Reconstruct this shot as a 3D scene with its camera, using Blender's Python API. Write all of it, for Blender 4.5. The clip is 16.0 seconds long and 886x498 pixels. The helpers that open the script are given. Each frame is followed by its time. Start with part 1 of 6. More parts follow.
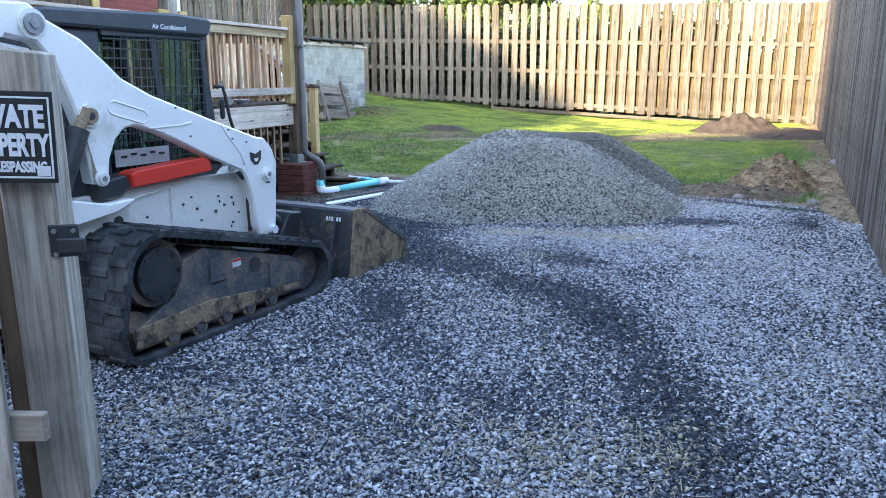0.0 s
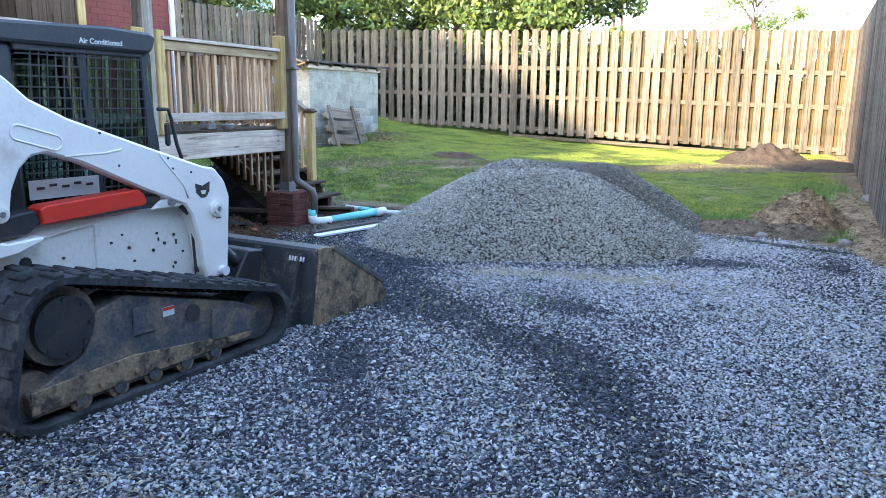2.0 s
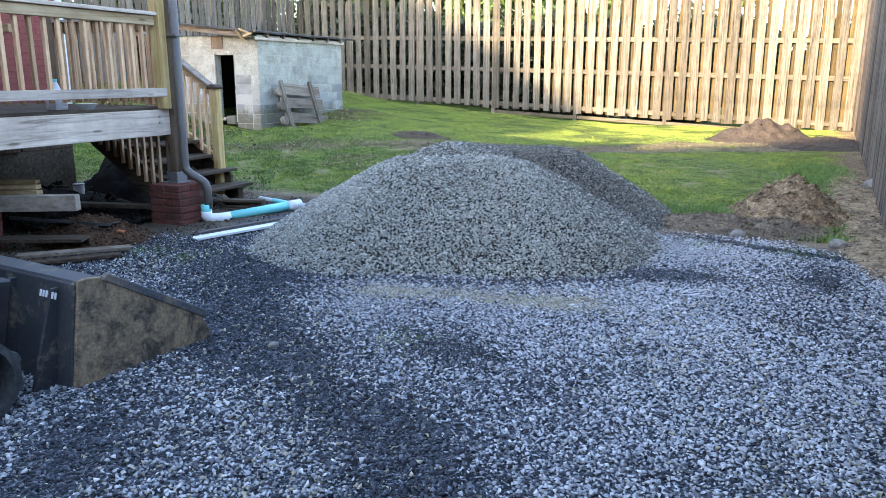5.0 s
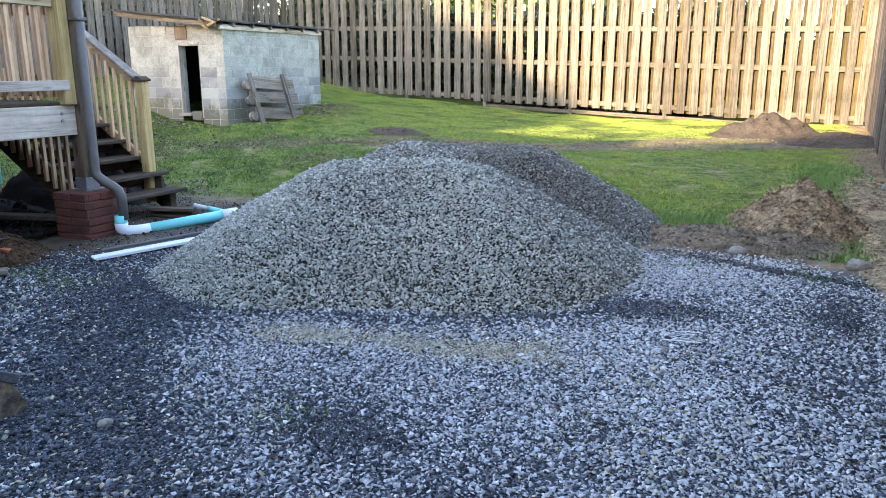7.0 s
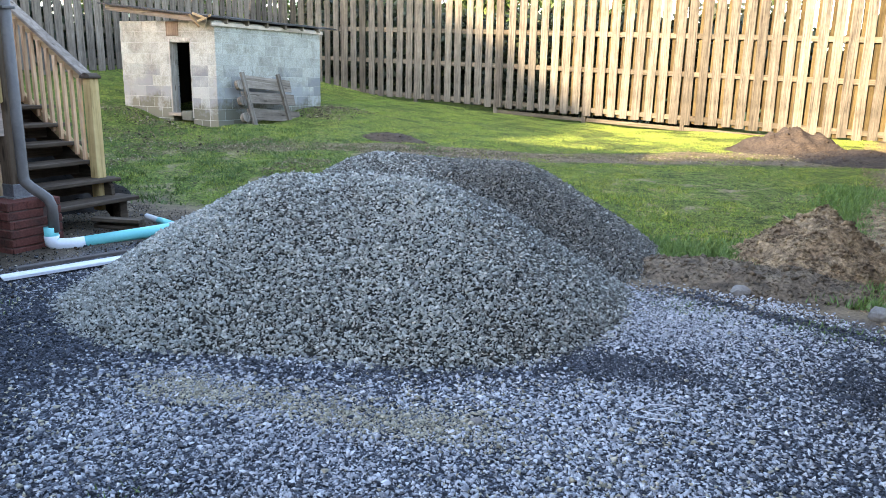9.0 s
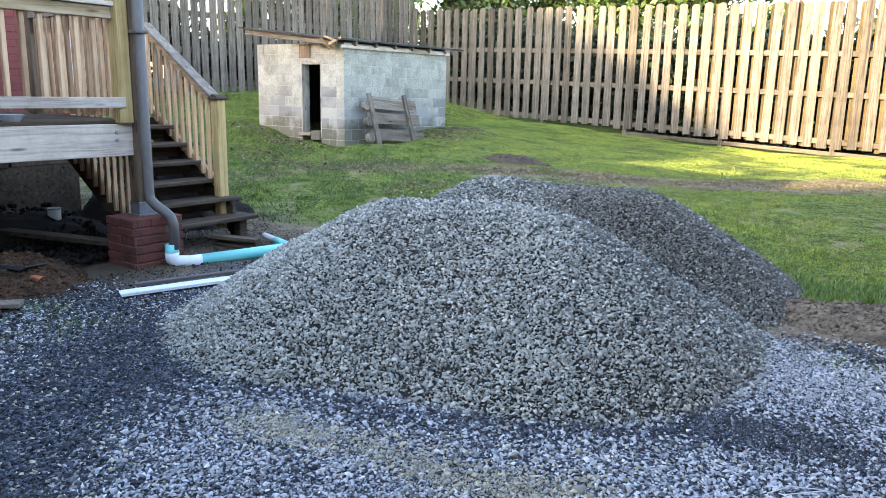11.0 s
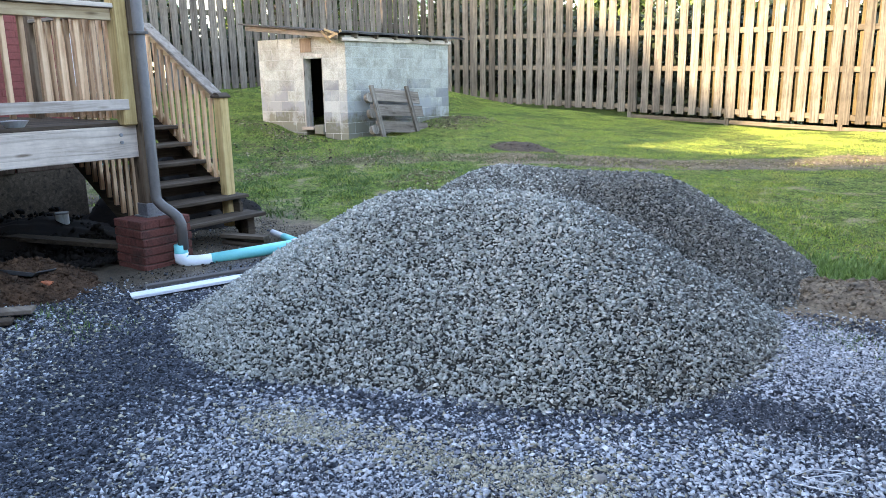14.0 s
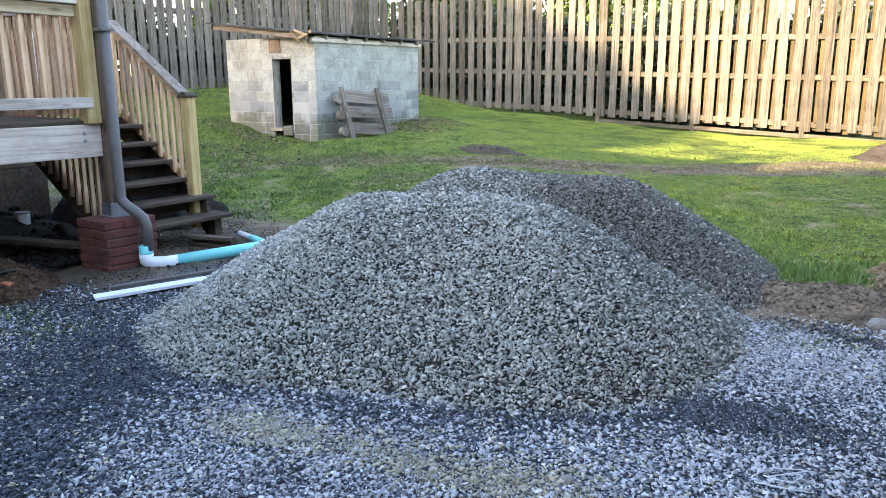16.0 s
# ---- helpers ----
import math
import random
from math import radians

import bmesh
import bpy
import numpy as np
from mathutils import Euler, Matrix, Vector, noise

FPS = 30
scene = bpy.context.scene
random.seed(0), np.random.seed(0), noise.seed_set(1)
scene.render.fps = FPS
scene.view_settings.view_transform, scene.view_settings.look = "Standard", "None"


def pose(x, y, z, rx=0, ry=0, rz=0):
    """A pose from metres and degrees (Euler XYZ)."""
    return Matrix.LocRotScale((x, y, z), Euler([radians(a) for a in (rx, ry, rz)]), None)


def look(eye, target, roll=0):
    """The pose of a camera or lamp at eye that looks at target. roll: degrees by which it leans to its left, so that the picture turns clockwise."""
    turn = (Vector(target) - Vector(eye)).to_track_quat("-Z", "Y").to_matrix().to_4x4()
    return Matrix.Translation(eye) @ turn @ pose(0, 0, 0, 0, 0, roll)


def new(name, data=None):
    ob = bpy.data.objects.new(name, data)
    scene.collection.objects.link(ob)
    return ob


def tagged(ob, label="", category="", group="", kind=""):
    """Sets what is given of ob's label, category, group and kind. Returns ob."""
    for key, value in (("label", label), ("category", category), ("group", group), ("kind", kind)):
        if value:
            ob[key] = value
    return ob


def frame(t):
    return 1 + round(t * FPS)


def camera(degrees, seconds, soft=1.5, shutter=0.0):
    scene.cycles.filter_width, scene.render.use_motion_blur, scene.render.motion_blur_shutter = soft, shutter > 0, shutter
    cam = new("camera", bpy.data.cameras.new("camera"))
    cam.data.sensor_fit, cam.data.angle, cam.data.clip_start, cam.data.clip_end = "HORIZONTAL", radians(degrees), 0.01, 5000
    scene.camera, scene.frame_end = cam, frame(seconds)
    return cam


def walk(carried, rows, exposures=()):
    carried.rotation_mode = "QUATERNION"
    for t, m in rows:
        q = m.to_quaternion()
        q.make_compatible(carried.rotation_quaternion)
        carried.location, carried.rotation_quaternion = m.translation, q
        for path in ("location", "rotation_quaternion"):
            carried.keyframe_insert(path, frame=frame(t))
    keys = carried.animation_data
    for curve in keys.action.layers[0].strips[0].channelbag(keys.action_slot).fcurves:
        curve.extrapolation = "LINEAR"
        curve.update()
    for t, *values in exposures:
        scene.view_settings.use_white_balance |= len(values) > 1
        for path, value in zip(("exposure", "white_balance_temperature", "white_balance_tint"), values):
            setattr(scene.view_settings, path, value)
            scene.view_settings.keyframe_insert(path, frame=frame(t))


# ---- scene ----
cam = camera(61.8, 16.0, 0.6)
PATH = [
    (0, (0.213, -0.718, 1.53), (-0.49, 1.099, 1.074), -0.0),
    (0.5, (0.206, -0.652, 1.529), (-0.475, 1.176, 1.088), -0.0),
    (1, (0.142, -0.427, 1.522), (-0.535, 1.408, 1.104), 0.1),
    (1.5, (0.141, -0.243, 1.521), (-0.562, 1.585, 1.119), 0.4),
    (2, (0.271, 0.021, 1.521), (-0.498, 1.826, 1.131), 0.6),
    (2.5, (0.334, 0.233, 1.519), (-0.489, 2.013, 1.129), 0.8),
    (3, (0.293, 0.565, 1.509), (-0.56, 2.327, 1.104), 0.9),
    (3.5, (0.349, 0.855, 1.507), (-0.49, 2.621, 1.085), 0.7),
    (4, (0.507, 1.179, 1.509), (-0.282, 2.965, 1.073), 0.5),
    (4.2, (0.551, 1.279, 1.505), (-0.218, 3.072, 1.064), 0.4),
    (6.3, (0.581, 2.629, 1.483), (-0.242, 4.392, 1.021), -0.5),
    (6.5, (0.539, 2.731, 1.475), (-0.274, 4.499, 1.013), -0.3),
    (7, (0.574, 2.977, 1.459), (-0.224, 4.75, 0.991), -0.1),
    (7.5, (0.665, 3.237, 1.485), (-0.107, 5.021, 1.012), 0.2),
    (8, (0.662, 3.462, 1.462), (-0.083, 5.256, 0.984), 0.7),
    (8.5, (0.583, 3.696, 1.475), (-0.169, 5.488, 1.0), 1.2),
    (9, (0.644, 3.889, 1.467), (-0.204, 5.642, 1.007), 1.2),
    (9.2, (0.686, 3.976, 1.479), (-0.229, 5.698, 1.033), 1.2),
    (11.3, (0.547, 4.212, 1.478), (-0.612, 5.787, 1.058), 0.7),
    (11.5, (0.543, 4.209, 1.484), (-0.632, 5.771, 1.06), 0.3),
    (12, (0.536, 4.215, 1.485), (-0.663, 5.757, 1.054), -0.4),
    (12.5, (0.539, 4.21, 1.485), (-0.667, 5.746, 1.051), -0.9),
    (13, (0.536, 4.215, 1.485), (-0.662, 5.756, 1.047), -1.2),
    (13.5, (0.532, 4.224, 1.484), (-0.648, 5.778, 1.043), -1.2),
    (14, (0.533, 4.229, 1.484), (-0.62, 5.802, 1.041), -1.0),
    (14.5, (0.541, 4.228, 1.483), (-0.581, 5.823, 1.039), -0.8),
    (15, (0.542, 4.225, 1.484), (-0.559, 5.835, 1.041), -0.6),
    (15.5, (0.541, 4.224, 1.482), (-0.549, 5.842, 1.042), -0.4),
    (16, (0.537, 4.225, 1.482), (-0.549, 5.847, 1.045), -0.2),
]
walk(cam, [(t, look(e, g, r)) for t, e, g, r in PATH], [(0.0, 3.43, 6700, 17), (4.0, 3.38, 6750, 17), (8.5, 3.34, 7200, 18), (12.0, 3.47, 7250, 18), (16.0, 3.44, 7250, 18)])

# ---- daylight ----
SUN_T, SUN_PHI = 0.25, math.radians(13.0)          # tangent of the sun's height, turn of its light from +y towards +x
world = bpy.data.worlds.new("sky")
scene.world = world
world.use_nodes = True
wn, wl = world.node_tree.nodes, world.node_tree.links
sky = wn.new("ShaderNodeTexSky")
sky.sky_type = "NISHITA"
sky.sun_disc = False
sky.sun_elevation = math.atan(SUN_T)
sky.sun_rotation = math.radians(180) + SUN_PHI
sky.air_density, sky.dust_density, sky.ozone_density = 1.0, 0.8, 1.5
wn["Background"].inputs["Strength"].default_value = 0.15
wl.new(sky.outputs["Color"], wn["Background"].inputs["Color"])
sun_data = bpy.data.lights.new("sun", "SUN")
sun_data.energy, sun_data.angle, sun_data.color = 2.0, math.radians(0.8), (1.0, 0.85, 0.6)
sun = new("sun", sun_data)
sun_way = Vector((math.sin(SUN_PHI), math.cos(SUN_PHI), -SUN_T))
sun.matrix_world = look(Vector((0, -60, 40)), Vector((0, -60, 40)) + sun_way)


# ---- materials ----


def material(name, rough=0.8, metal=0.0):
    m = bpy.data.materials.new(name)
    m.use_nodes = True
    b = m.node_tree.nodes["Principled BSDF"]
    b.inputs["Roughness"].default_value = rough
    b.inputs["Metallic"].default_value = metal
    if rough >= 0.7:
        b.inputs["Specular IOR Level"].default_value = 0.15
    return m, m.node_tree.nodes, m.node_tree.links, b


def ramp(n, l, src, stops):
    r = n.new("ShaderNodeValToRGB")
    els = r.color_ramp.elements
    while len(els) < len(stops):
        els.new(0.5)
    for e, (p, c) in zip(els, stops):
        e.position, e.color = p, (*c, 1)
    l.new(src, r.inputs["Fac"])
    return r.outputs["Color"]


def mixc(n, l, a, b, fac, blend="MIX"):
    m = n.new("ShaderNodeMix")
    m.data_type, m.blend_type = "RGBA", blend
    for s, v in ((6, a), (7, b)):
        if isinstance(v, tuple):
            m.inputs[s].default_value = (*v, 1)
        else:
            l.new(v, m.inputs[s])
    if isinstance(fac, float):
        m.inputs[0].default_value = fac
    else:
        l.new(fac, m.inputs[0])
    return m.outputs[2]


def coords(n, l, scale=(1, 1, 1), kind="Object"):
    tc = n.new("ShaderNodeTexCoord")
    mp = n.new("ShaderNodeMapping")
    mp.inputs["Scale"].default_value = scale
    l.new(tc.outputs[kind], mp.inputs["Vector"])
    return mp.outputs["Vector"]


def place(n):
    return n.new("ShaderNodeNewGeometry").outputs["Position"]


def noise_tex(n, l, vec, scale, detail=4.0, rough=0.6, dist=0.0):
    t = n.new("ShaderNodeTexNoise")
    t.inputs["Scale"].default_value = scale
    t.inputs["Detail"].default_value = detail
    t.inputs["Roughness"].default_value = rough
    t.inputs["Distortion"].default_value = dist
    l.new(vec, t.inputs["Vector"])
    return t.outputs["Fac"]


def bump(n, l, b, src, strength, dist=0.01):
    u = n.new("ShaderNodeBump")
    u.inputs["Strength"].default_value, u.inputs["Distance"].default_value = strength, dist
    l.new(src, u.inputs["Height"])
    l.new(u.outputs["Normal"], b.inputs["Normal"])


def maths(n, l, op, a, b=0.5):
    m = n.new("ShaderNodeMath")
    m.operation = op
    for s, v in ((0, a), (1, b)):
        if isinstance(v, (int, float)):
            m.inputs[s].default_value = v
        else:
            l.new(v, m.inputs[s])
    return m.outputs[0]


def wood(name, dark, mid, light, axis="z", rough=0.8, stain=None):
    """Boards: grain along one axis, tone by the board, knots and stains."""
    m, n, l, b = material(name, rough)
    s = {"x": (1.2, 26, 26), "y": (26, 1.2, 26), "z": (26, 26, 1.2)}[axis]
    info = n.new("ShaderNodeObjectInfo")
    add = n.new("ShaderNodeVectorMath")
    add.operation = "ADD"
    l.new(coords(n, l, s), add.inputs[0])
    shift = n.new("ShaderNodeVectorMath")
    shift.operation = "SCALE"
    shift.inputs[0].default_value = (37.0, 53.0, 71.0)
    l.new(info.outputs["Random"], shift.inputs["Scale"])
    l.new(shift.outputs[0], add.inputs[1])
    g = noise_tex(n, l, add.outputs[0], 1.0, 6.0, 0.65, 0.8)
    c = ramp(n, l, g, ((0.28, dark), (0.5, mid), (0.75, light)))
    tone = ramp(n, l, info.outputs["Random"], ((0.0, (0.55, 0.52, 0.48)), (0.5, (0.92, 0.9, 0.87)), (1.0, (1.15, 1.12, 1.06))))
    c = mixc(n, l, c, tone, 1.0, "MULTIPLY")
    big = noise_tex(n, l, coords(n, l, (1, 1, 1)), 2.6, 5.0, 0.7)
    c = mixc(n, l, c, ramp(n, l, big, ((0.35, stain or dark), (0.6, (1, 1, 1)))), 0.35, "MULTIPLY")
    vo = n.new("ShaderNodeTexVoronoi")
    vo.inputs["Scale"].default_value = 1.0
    ks = {"x": (2.0, 9, 9), "y": (9, 2.0, 9), "z": (9, 9, 2.0)}[axis]
    l.new(coords(n, l, ks), vo.inputs["Vector"])
    k = ramp(n, l, vo.outputs["Distance"], ((0.07, (0.25, 0.2, 0.16)), (0.16, (1, 1, 1))))
    c = mixc(n, l, c, k, 0.8, "MULTIPLY")
    l.new(c, b.inputs["Base Color"])
    bump(n, l, b, g, 0.5, 0.004)
    return m


def grime(name, base, dirt, rough=0.5, metal=0.0, scale=3.0, amount=(0.45, 0.7), grain=0.15, fine=60.0):
    """Paint, rubber or metal with dirt and wear at two scales."""
    m, n, l, b = material(name, rough, metal)
    v = place(n)
    big = noise_tex(n, l, v, scale, 6.0, 0.7, 0.4)
    small = noise_tex(n, l, v, fine, 4.0, 0.6)
    f = ramp(n, l, big, ((amount[0], (0, 0, 0)), (amount[1], (1, 1, 1))))
    c = mixc(n, l, base, dirt, f)
    c = mixc(n, l, c, ramp(n, l, small, ((0.3, (1 - grain * 2,) * 3), (0.7, (1.0,) * 3))), 1.0, "MULTIPLY")
    l.new(c, b.inputs["Base Color"])
    r = n.new("ShaderNodeMapRange")
    r.inputs["To Min"].default_value, r.inputs["To Max"].default_value = rough, min(1.0, rough + 0.35)
    l.new(f, r.inputs["Value"])
    l.new(r.outputs[0], b.inputs["Roughness"])
    bump(n, l, b, small, 0.25, 0.003)
    return m


def stones(name, cols, dust, rough=0.75):
    m, n, l, b = material(name, rough)
    geo = n.new("ShaderNodeNewGeometry")
    c = ramp(n, l, geo.outputs["Random Per Island"], tuple((i / (len(cols) - 1), c) for i, c in enumerate(cols)))
    v = coords(n, l)
    f = noise_tex(n, l, v, 70.0, 4.0, 0.6)
    c = mixc(n, l, c, ramp(n, l, f, ((0.3, (0.7,) * 3), (0.7, (1.15,) * 3))), 1.0, "MULTIPLY")
    big = noise_tex(n, l, v, 0.9, 5.0, 0.65, 0.5)
    c = mixc(n, l, c, dust, maths(n, l, "MULTIPLY", ramp(n, l, big, ((0.5, (0, 0, 0)), (0.68, (1, 1, 1)))), 0.28))
    l.new(c, b.inputs["Base Color"])
    return m


W_FENCE = wood("fence_wood", (0.05, 0.044, 0.036), (0.16, 0.144, 0.118), (0.28, 0.26, 0.218))
# back row of the far fence: darker tan than the front boards
W_FENCE_BACK = wood("tan_fence_wood", (0.05, 0.037, 0.018), (0.115, 0.088, 0.042), (0.19, 0.15, 0.075))
W_FENCE_R = wood("grey_fence_wood", (0.075, 0.06, 0.05), (0.2, 0.165, 0.14), (0.33, 0.285, 0.245))
W_FENCE_RIGHT = wood("brown_grey_fence_wood", (0.045, 0.036, 0.031), (0.155, 0.127, 0.109), (0.26, 0.219, 0.19))
W_RAIL = wood("fence_rail_wood", (0.08, 0.066, 0.048), (0.16, 0.138, 0.102), (0.23, 0.198, 0.15), "x")
W_GREY_Y = wood("weathered_board", (0.27, 0.215, 0.18), (0.62, 0.52, 0.45), (0.8, 0.7, 0.61), "y")
W_GREY_X = wood("weathered_board_x", (0.2, 0.165, 0.135), (0.37, 0.31, 0.26), (0.52, 0.45, 0.38), "x")
W_GREY_Z = wood("weathered_post", (0.1, 0.085, 0.073), (0.4, 0.355, 0.31), (0.68, 0.62, 0.55), "z")
W_PINE_Z = wood("pine_post", (0.4, 0.26, 0.11), (0.72, 0.52, 0.24), (0.84, 0.65, 0.36), "z")
W_PINE_Y = wood("pine_rail", (0.4, 0.28, 0.16), (0.66, 0.5, 0.32), (0.78, 0.64, 0.45), "y")
W_PINE_X = wood("pine_rail_x", (0.3, 0.2, 0.11), (0.46, 0.33, 0.19), (0.6, 0.46, 0.3), "x")
W_BAL = wood("baluster_wood", (0.45, 0.26, 0.15), (0.8, 0.54, 0.35), (0.9, 0.67, 0.46), "z")
W_DARK_Y = wood("dark_tread_wood", (0.05, 0.035, 0.025), (0.12, 0.088, 0.065), (0.2, 0.16, 0.125), "y")
W_DARK_X = wood("dark_plank_wood", (0.04, 0.03, 0.022), (0.1, 0.075, 0.055), (0.18, 0.14, 0.11), "x")
W_BROWN_Z = wood("brown_post", (0.12, 0.08, 0.055), (0.24, 0.17, 0.12), (0.33, 0.25, 0.18), "z")
W_DOOR = wood("brown_plank", (0.09, 0.06, 0.045), (0.17, 0.115, 0.085), (0.24, 0.17, 0.13), "z")
W_PALLET = wood("pallet_slat_wood", (0.1, 0.078, 0.06), (0.25, 0.205, 0.165), (0.37, 0.31, 0.26), "x")
W_JAMB = wood("flaking_jamb", (0.2, 0.17, 0.14), (0.47, 0.44, 0.39), (0.62, 0.59, 0.53), "z")
W_PALLET_Z = wood("pallet_stringer_wood", (0.09, 0.075, 0.06), (0.24, 0.205, 0.17), (0.36, 0.315, 0.27), "z")
# dark soil tone pushed near-black: shade of enclosed places put into the colour
M_PIT = grime("dark_soil_and_shade", (0.013, 0.011, 0.01), (0.03, 0.022, 0.016), 0.95, scale=2.0)
M_BLOCK = grime("painted_block", (0.54, 0.52, 0.445), (0.33, 0.305, 0.245), 0.9, scale=2.6, amount=(0.45, 0.68), grain=0.18, fine=45)
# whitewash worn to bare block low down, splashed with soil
bn, bl = M_BLOCK.node_tree.nodes, M_BLOCK.node_tree.links
bb = bn["Principled BSDF"]
b_src = bb.inputs["Base Color"].links[0].from_socket
b_pos = place(bn)
b_sep = bn.new("ShaderNodeSeparateXYZ")
bl.new(b_pos, b_sep.inputs[0])
b_oi = bn.new("ShaderNodeObjectInfo")
b_tone = ramp(bn, bl, b_oi.outputs["Random"], ((0.0, (0.84, 0.84, 0.84)), (0.6, (1.0, 1.0, 1.0)), (1.0, (1.06, 1.06, 1.05))))
b_src = mixc(bn, bl, b_src, b_tone, 1.0, "MULTIPLY")
b_bare = ramp(bn, bl, b_oi.outputs["Random"], ((0.0, (0.17, 0.17, 0.175)), (0.35, (0.36, 0.355, 0.34)), (0.55, (0.23, 0.235, 0.24)), (0.8, (0.46, 0.45, 0.41)), (1.0, (0.3, 0.3, 0.29))))
b_wear = maths(bn, bl, "ADD", b_sep.outputs["Z"], maths(bn, bl, "MULTIPLY", noise_tex(bn, bl, b_pos, 1.1, 5.0, 0.65), -2.2))
b_wear = maths(bn, bl, "ADD", b_wear, maths(bn, bl, "MULTIPLY", b_oi.outputs["Random"], 0.35))
b_src = mixc(bn, bl, b_src, b_bare, ramp(bn, bl, b_wear, ((0.12, (0.85,) * 3), (0.42, (0, 0, 0)))))
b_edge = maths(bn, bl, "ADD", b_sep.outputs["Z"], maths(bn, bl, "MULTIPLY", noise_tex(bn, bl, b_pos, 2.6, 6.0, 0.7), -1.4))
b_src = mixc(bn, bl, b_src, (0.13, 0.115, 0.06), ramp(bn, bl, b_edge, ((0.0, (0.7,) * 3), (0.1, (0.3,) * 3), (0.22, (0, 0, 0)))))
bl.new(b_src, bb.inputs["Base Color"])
M_MORTAR = grime("mortar", (0.54, 0.52, 0.455), (0.33, 0.31, 0.26), 0.95, scale=4)
M_BRICK = grime("red_brick", (0.2, 0.07, 0.055), (0.09, 0.05, 0.042), 0.9, scale=5, grain=0.22)
M_BRICKWALL_MORTAR = grime("brick_joint", (0.2, 0.13, 0.11), (0.12, 0.08, 0.07), 0.95)
M_WHITE = grime("white_paint", (0.86, 0.845, 0.81), (0.5, 0.44, 0.36), 0.38, scale=2.2, amount=(0.58, 0.85), grain=0.03)
M_WHITE_DIRTY = grime("chalky_white_paint", (0.8, 0.785, 0.735), (0.42, 0.34, 0.26), 0.5, scale=3.5, amount=(0.57, 0.8), grain=0.06)
M_BUCKET = grime("scratched_black_paint", (0.05, 0.055, 0.063), (0.24, 0.2, 0.155), 0.55, scale=8, amount=(0.54, 0.64), grain=0.2)
M_BLACK = grime("black_steel", (0.03, 0.033, 0.038), (0.09, 0.082, 0.074), 0.5, scale=4, amount=(0.45, 0.8))
M_CAB = grime("charcoal_cab_paint", (0.045, 0.052, 0.062), (0.085, 0.085, 0.085), 0.45, scale=3, amount=(0.5, 0.8))
M_RUBBER = grime("dusty_rubber", (0.036, 0.04, 0.046), (0.14, 0.145, 0.15), 0.85, scale=5, amount=(0.4, 0.75), grain=0.2)
M_MUD = grime("muddy_steel", (0.115, 0.125, 0.14), (0.4, 0.3, 0.21), 0.8, scale=3.4, amount=(0.46, 0.68), grain=0.22)
M_RUST = grime("rusty_steel", (0.42, 0.31, 0.2), (0.11, 0.095, 0.082), 0.85, scale=6, amount=(0.45, 0.6), grain=0.25)
M_RED = grime("orange_red_paint", (0.75, 0.045, 0.026), (0.5, 0.05, 0.035), 0.4, scale=5, amount=(0.6, 0.9), grain=0.04)
M_SHARD = grime("orange_brick", (0.5, 0.15, 0.07), (0.32, 0.12, 0.07), 0.85, scale=9)
M_TEAL = grime("teal_pipe", (0.16, 0.66, 0.66), (0.3, 0.55, 0.53), 0.35, scale=6, amount=(0.6, 0.9), grain=0.04)
M_PVC = grime("white_pipe", (0.74, 0.77, 0.80), (0.5, 0.48, 0.44), 0.35, scale=6, amount=(0.6, 0.9), grain=0.04)
M_SPOUT = grime("brown_downspout", (0.115, 0.10, 0.09), (0.17, 0.15, 0.135), 0.45, scale=4, grain=0.06)
M_SIGN = grime("black_sign", (0.012, 0.014, 0.018), (0.03, 0.03, 0.034), 0.4, scale=6, amount=(0.6, 0.9), grain=0.05)
M_LETTER = grime("white_print", (0.72, 0.74, 0.76), (0.55, 0.55, 0.55), 0.5, scale=8, amount=(0.6, 0.9), grain=0.05)
M_ZINC = grime("galvanised_steel", (0.42, 0.43, 0.45), (0.3, 0.3, 0.31), 0.4, 0.8, scale=8)
M_ROOFING = grime("old_roofing", (0.06, 0.056, 0.053), (0.15, 0.135, 0.12), 0.9, scale=4, grain=0.25)
M_ROCK = grime("pale_stone", (0.26, 0.245, 0.225), (0.15, 0.135, 0.115), 0.85, scale=8, grain=0.15)
M_SOIL = grime("dug_soil", (0.5, 0.365, 0.225), (0.17, 0.12, 0.078), 0.95, scale=6.5, amount=(0.38, 0.62), grain=0.32, fine=34)
M_SOIL_MIX = grime("grey_brown_soil", (0.3, 0.232, 0.16), (0.11, 0.088, 0.067), 0.95, scale=7, amount=(0.35, 0.65), grain=0.3, fine=40)
M_SOIL_DARK = grime("dark_soil", (0.14, 0.106, 0.078), (0.07, 0.055, 0.044), 0.95, scale=3.2, amount=(0.35, 0.7), grain=0.3, fine=30)
M_GRAVEL = stones("blue_grey_gravel", ((0.03, 0.033, 0.039), (0.22, 0.235, 0.255), (0.42, 0.438, 0.46), (0.1, 0.108, 0.118), (0.56, 0.578, 0.6), (0.3, 0.317, 0.34), (0.68, 0.695, 0.71)), (0.42, 0.434, 0.45))
M_GRAVEL_DARK = stones("dark_gravel", ((0.014, 0.017, 0.023), (0.05, 0.057, 0.072), (0.1, 0.112, 0.136), (0.026, 0.031, 0.039), (0.22, 0.24, 0.28)), (0.06, 0.066, 0.078))
M_GRAVEL_LIGHT = stones("pale_gravel", ((0.1, 0.107, 0.12), (0.42, 0.443, 0.475), (0.62, 0.648, 0.682), (0.32, 0.34, 0.37), (0.76, 0.775, 0.79)), (0.62, 0.638, 0.66))
